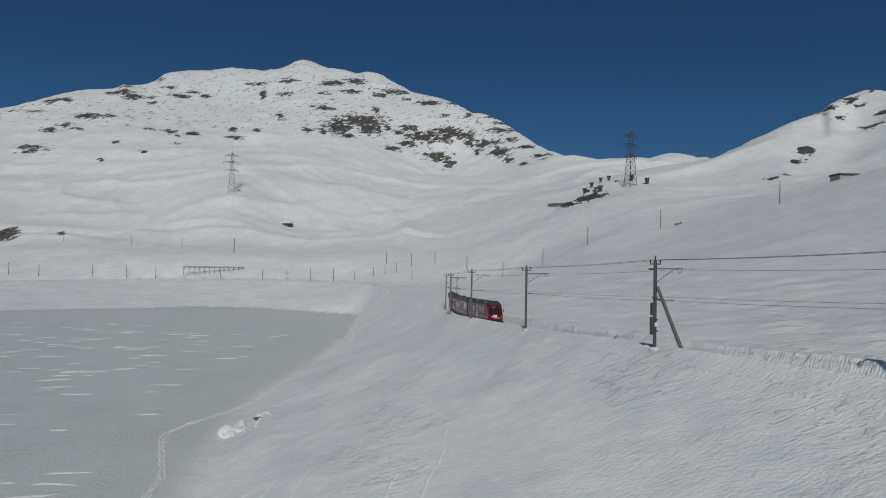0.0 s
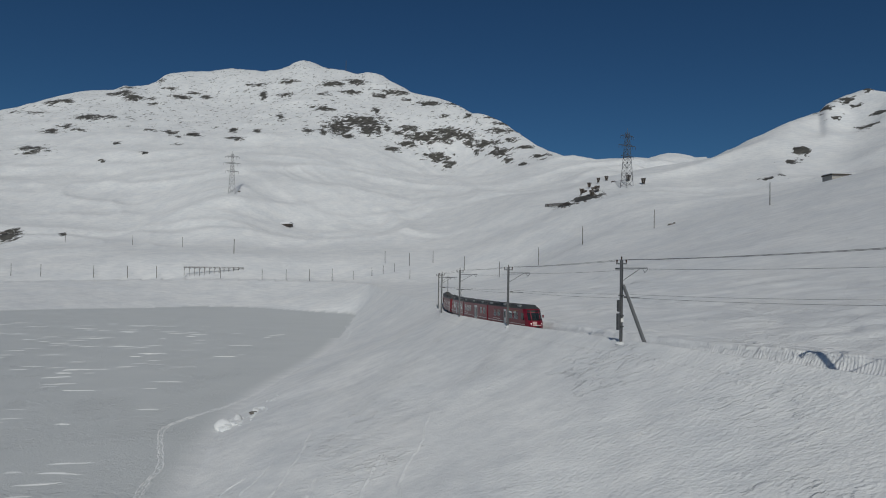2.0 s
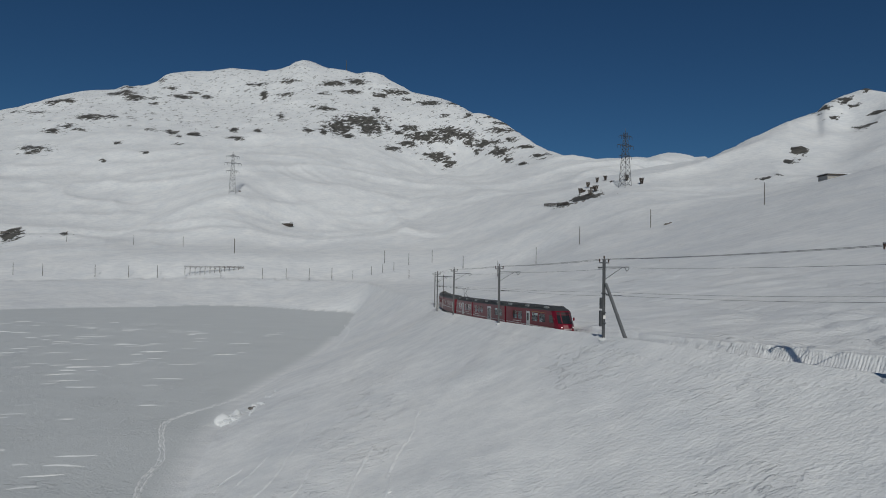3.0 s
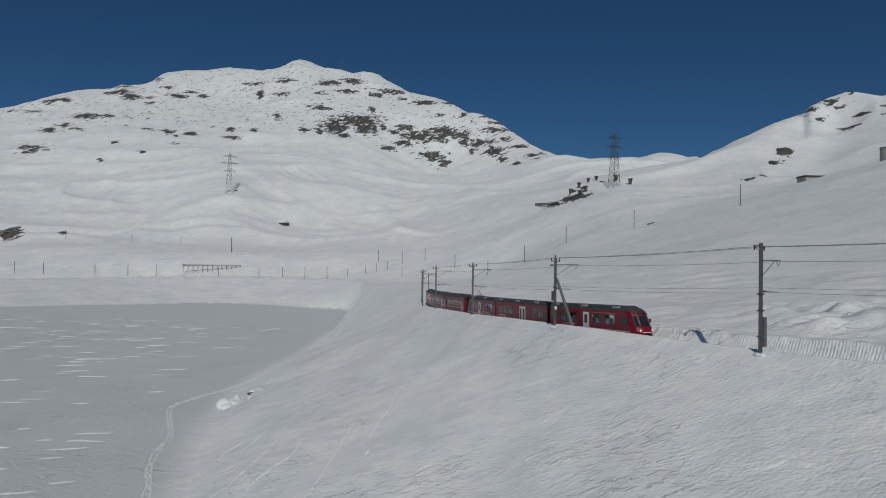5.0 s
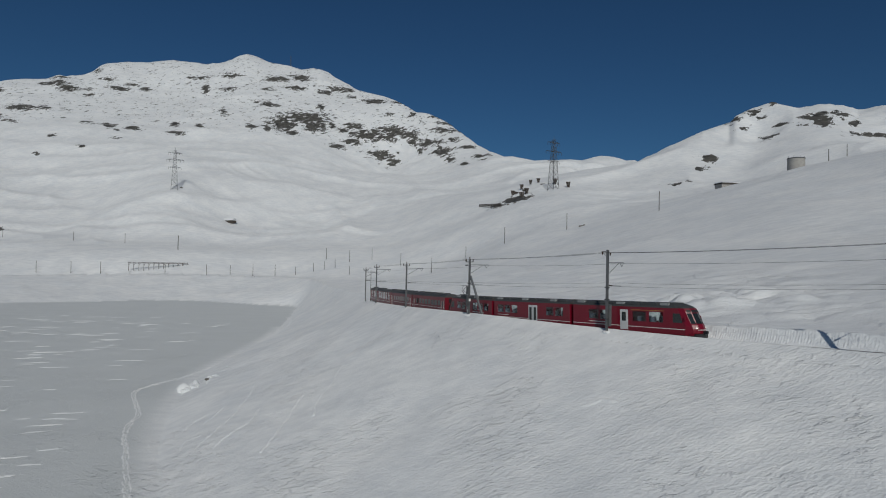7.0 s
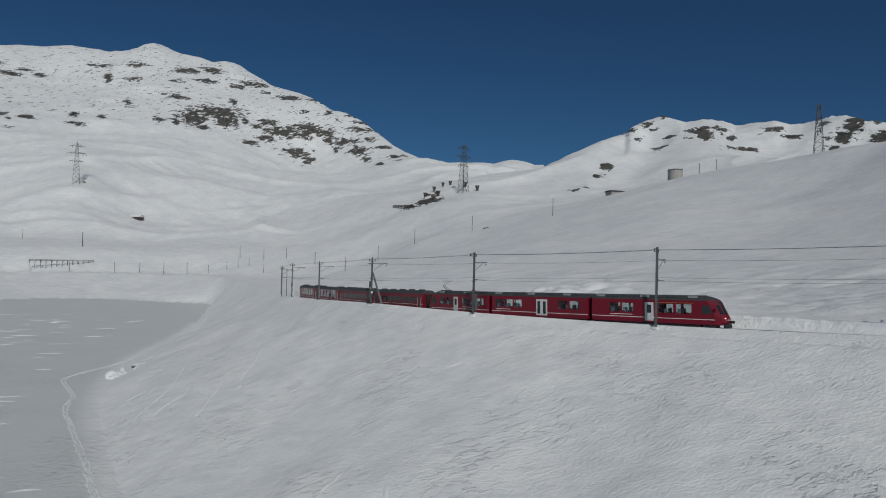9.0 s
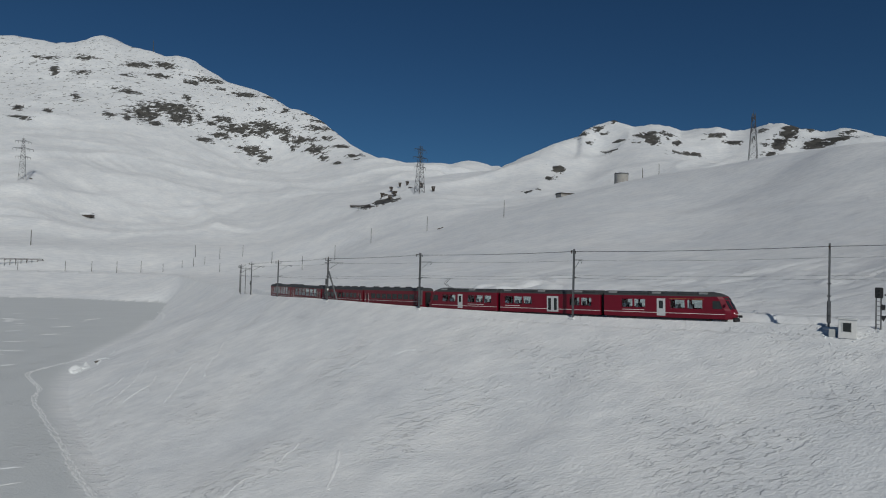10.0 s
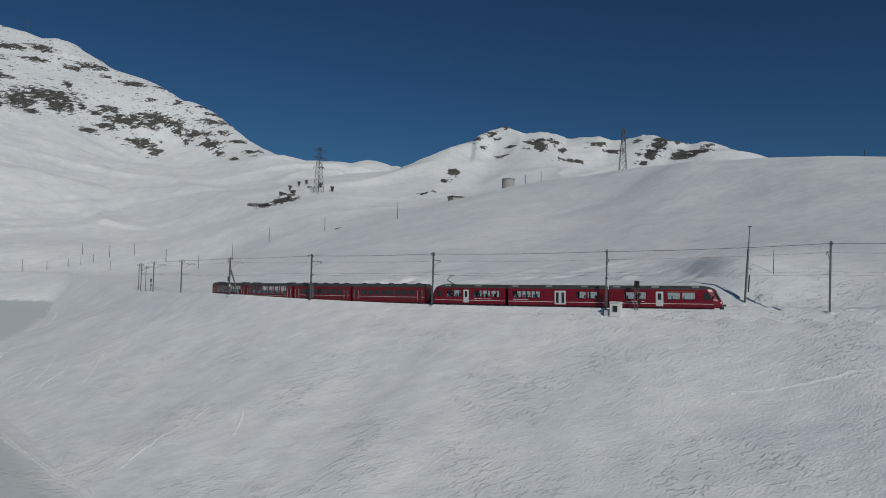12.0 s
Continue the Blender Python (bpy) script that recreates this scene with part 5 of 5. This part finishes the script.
random.seed(5)
_runs = []
for _k in range(360):
    _y = 8 + 240 * random.random() ** 1.9
    _edge = float(np.interp(_y, [10, 66, 93, 121, 150, 190, 260], [-14, -42, -50, -56, -58, -62, -75]))
    _x = _edge - 4 - 95 * random.random() ** 1.1 - _y * 0.3 * random.random()
    # each ridge is turned towards lying across the camera's sight line
    _runs.append((_x, _y, -0.6 * math.degrees(math.atan2(_x - 5, _y + 20)) + random.gauss(-3, 5), random.uniform(1.2, 4.2) * (1 + _y / 150), random.uniform(0.35, 0.75), random.uniform(0.12, 0.28)))
snow_ridges("drift_ridges", "thin white drift ridges on the frozen lake", _runs)


def polyline_runs(points, width, height):
    out = []
    for (x0, y0), (x1, y1) in zip(points, points[1:]):
        d = math.hypot(x1 - x0, y1 - y0)
        out.append(((x0 + x1) / 2, (y0 + y1) / 2, math.degrees(math.atan2(y1 - y0, x1 - x0)), d, width, height))
    return out


_ski = []
for _line in ([(-8.3, 66.6), (-8.3, 59.0), (-9.0, 55.0), (-8.2, 48.9)], [(-12.4, 60.3), (-12.6, 53.3), (-12.8, 48.4), (-12.9, 42.6)],
              [(-24.8, 77.0), (-23.2, 65.1), (-23.2, 59.1), (-24.1, 54.3), (-24.7, 51.1)], [(-18.7, 60.3), (-18.9, 54.7), (-20.8, 52.2), (-21.4, 49.7)],
              [(-26.2, 56.6), (-28.0, 56.6), (-27.7, 53.8)], [(-29.6, 66.9), (-30.8, 65.0), (-30.8, 62.4)], [(-26.9, 68.4), (-27.6, 62.4)],
              [(9.7, 10.4), (7.9, 7.2)], [(4.5, 5.6), (2.0, 2.9), (-0.2, 0.2)], [(85.2, -35.0), (77.2, -32.3), (68.2, -28.7)], [(14.3, 4.9), (13.1, -1.6)],
              [(22.5, 27.2), (23.3, 27.3), (25.0, 25.8)]):
    _ski += polyline_runs(smooth_line(_line, 1.6)[:, :2].tolist() + [_line[-1]], 0.5, 0.17)
_ski = [(x, y, turn, length * 1.7, wide, high) for x, y, turn, length, wide, high in _ski]
snow_ridges("ski_tracks", "old ski tracks drifted over on the slope", _ski)


def snow_lumps(name, label, spots):
    """Loose lumps of snow: (x, y, size)."""
    base = bmesh.new()
    bmesh.ops.create_icosphere(base, subdivisions=1, radius=1.0)
    shape = np.array([v.co[:] for v in base.verts])
    tris = np.array([[v.index for v in f.verts] for f in base.faces])
    base.free()
    xs = np.array(spots, float)
    zs = ground(xs[:, 0].copy(), xs[:, 1].copy())[0]
    vs, fs = [], []
    for (x, y, size), z in zip(xs, zs):
        wob = 1 + np.random.uniform(-0.35, 0.35, (len(shape), 1))
        fs.append(tris + len(shape) * len(vs))
        vs.append(shape * wob * size * np.array([1.0, 1.0, 0.62]) + (x, y, z + size * 0.1))
    me = bpy.data.meshes.new(name)
    me.from_pydata(np.concatenate(vs).tolist(), [], np.concatenate(fs).tolist())
    me.materials.append(SNOW_CUT)
    return tagged(new(name, me), label, "snow", kind="stuff")


np.random.seed(3)
TRAIL = [(-70, 262), (-54.3, 207.9), (-50, 172), (-53.0, 149.4), (-51.8, 127.5), (-52.4, 112.7), (-54.8, 103), (-55.8, 96.8), (-50.6, 85.6), (-45.6, 77.1), (-43.4, 69.6), (-40.6, 63.3), (-37.0, 57.0), (-32.1, 48),
         (-25.7, 36.6), (-21.1, 27.5), (-10.7, 9.6), (-3.6, -3.1), (8, -22)]
_spots = []
_line = smooth_line(TRAIL, 0.33)
for _k, (_x, _y) in enumerate(_line):
    for _ in range(2):
        _spots.append((_x + np.random.normal(0, 0.22), _y + np.random.normal(0, 0.22), np.random.uniform(0.03, 0.10)))
snow_ridges("trail_edge", "raised snow edges beside the trodden trail", [r for o in (-0.35, 0.35) for r in polyline_runs([(x + o, y) for x, y in _line[::7]], 0.42, 0.12)])
snow_lumps("footprint_trail", "trodden trail of footprints across the lake snow", _spots)
_spots = [(-45.0 + np.random.normal(0, 0.9), 96.8 + np.random.normal(0, 1.3), abs(np.random.normal(0.45, 0.3)) + 0.15) for _ in range(40)]
_spots += [(-42.0 + np.random.normal(0, 0.9), 101 + np.random.normal(0, 3.2), np.random.uniform(0.12, 0.4)) for _ in range(30)]
snow_lumps("snow_rubble", "heap of fallen snow blocks at the foot of the slope", _spots)
_spots = []
for _k in range(240):
    _s = 292 + 52 * np.random.rand()
    _c = on_track(_s)
    _i = int(np.interp(_s, RUN, np.arange(len(RUN))))
    _u = -2.6 - abs(np.random.normal(0, 1.6))
    _spots.append((_c.x + _track_n[_i][0] * _u, _c.y + _track_n[_i][1] * _u, np.random.uniform(0.04, 0.15)))
snow_lumps("ploughed_snow", "lumps of ploughed snow along the railway", _spots)


def snow_block(x, y, size, seed):
    me = bpy.data.meshes.new("snow_block")
    bm = bmesh.new()
    bmesh.ops.create_icosphere(bm, subdivisions=3, radius=1.0)
    for v in bm.verts:
        k = 1 + 0.4 * noise.noise(v.co * 1.2 + Vector((seed * 7.3, 0, 0))) + 0.12 * noise.noise(v.co * 4 + Vector((0, seed, 0)))
        v.co = Vector((v.co.x * size * k, v.co.y * size * 0.8 * k, v.co.z * size * 0.95 * k))
    bm.to_mesh(me)
    bm.free()
    me.polygons.foreach_set("use_smooth", np.full(len(me.polygons), True))
    me.materials.append(SNOW_CUT)
    ob = tagged(new("snow_block", me), "rounded block of fallen snow by the lake", "snow block", "snow blocks by the lake")
    ob.matrix_basis = place(x, y, seed * 50, 0.1)


for _k, (_x, _y, _s) in enumerate([(-45.6, 96.2, 1.7), (-44.3, 97.6, 1.3), (-42.6, 101.0, 0.8)]):
    snow_block(_x, _y, _s, _k)
boulder(-42.3, 100.0, 0.8, 31)


# ---- what moves ----
def nose_run(t):
    return 169.81 + 11.62 * t + 0.0739 * t * t


def motions():
    for t_index, ob in enumerate(VEHICLES):
        rows = []
        for k in range(0, 25):
            t = k * 0.5
            s = nose_run(t) - sum(LENGTHS[:t_index]) - LENGTHS[t_index] / 2
            a, b = on_track(s + LENGTHS[t_index] * 0.33), on_track(s - LENGTHS[t_index] * 0.33)
            d = a - b
            mid = (a + b) / 2
            turn = math.degrees(math.atan2(d.y, d.x))
            climb = math.degrees(math.atan2(d.z, math.hypot(d.x, d.y)))
            rows.append((t, pose(mid.x, mid.y, mid.z, 0, -climb, turn)))
        walk(ob, rows)


motions()
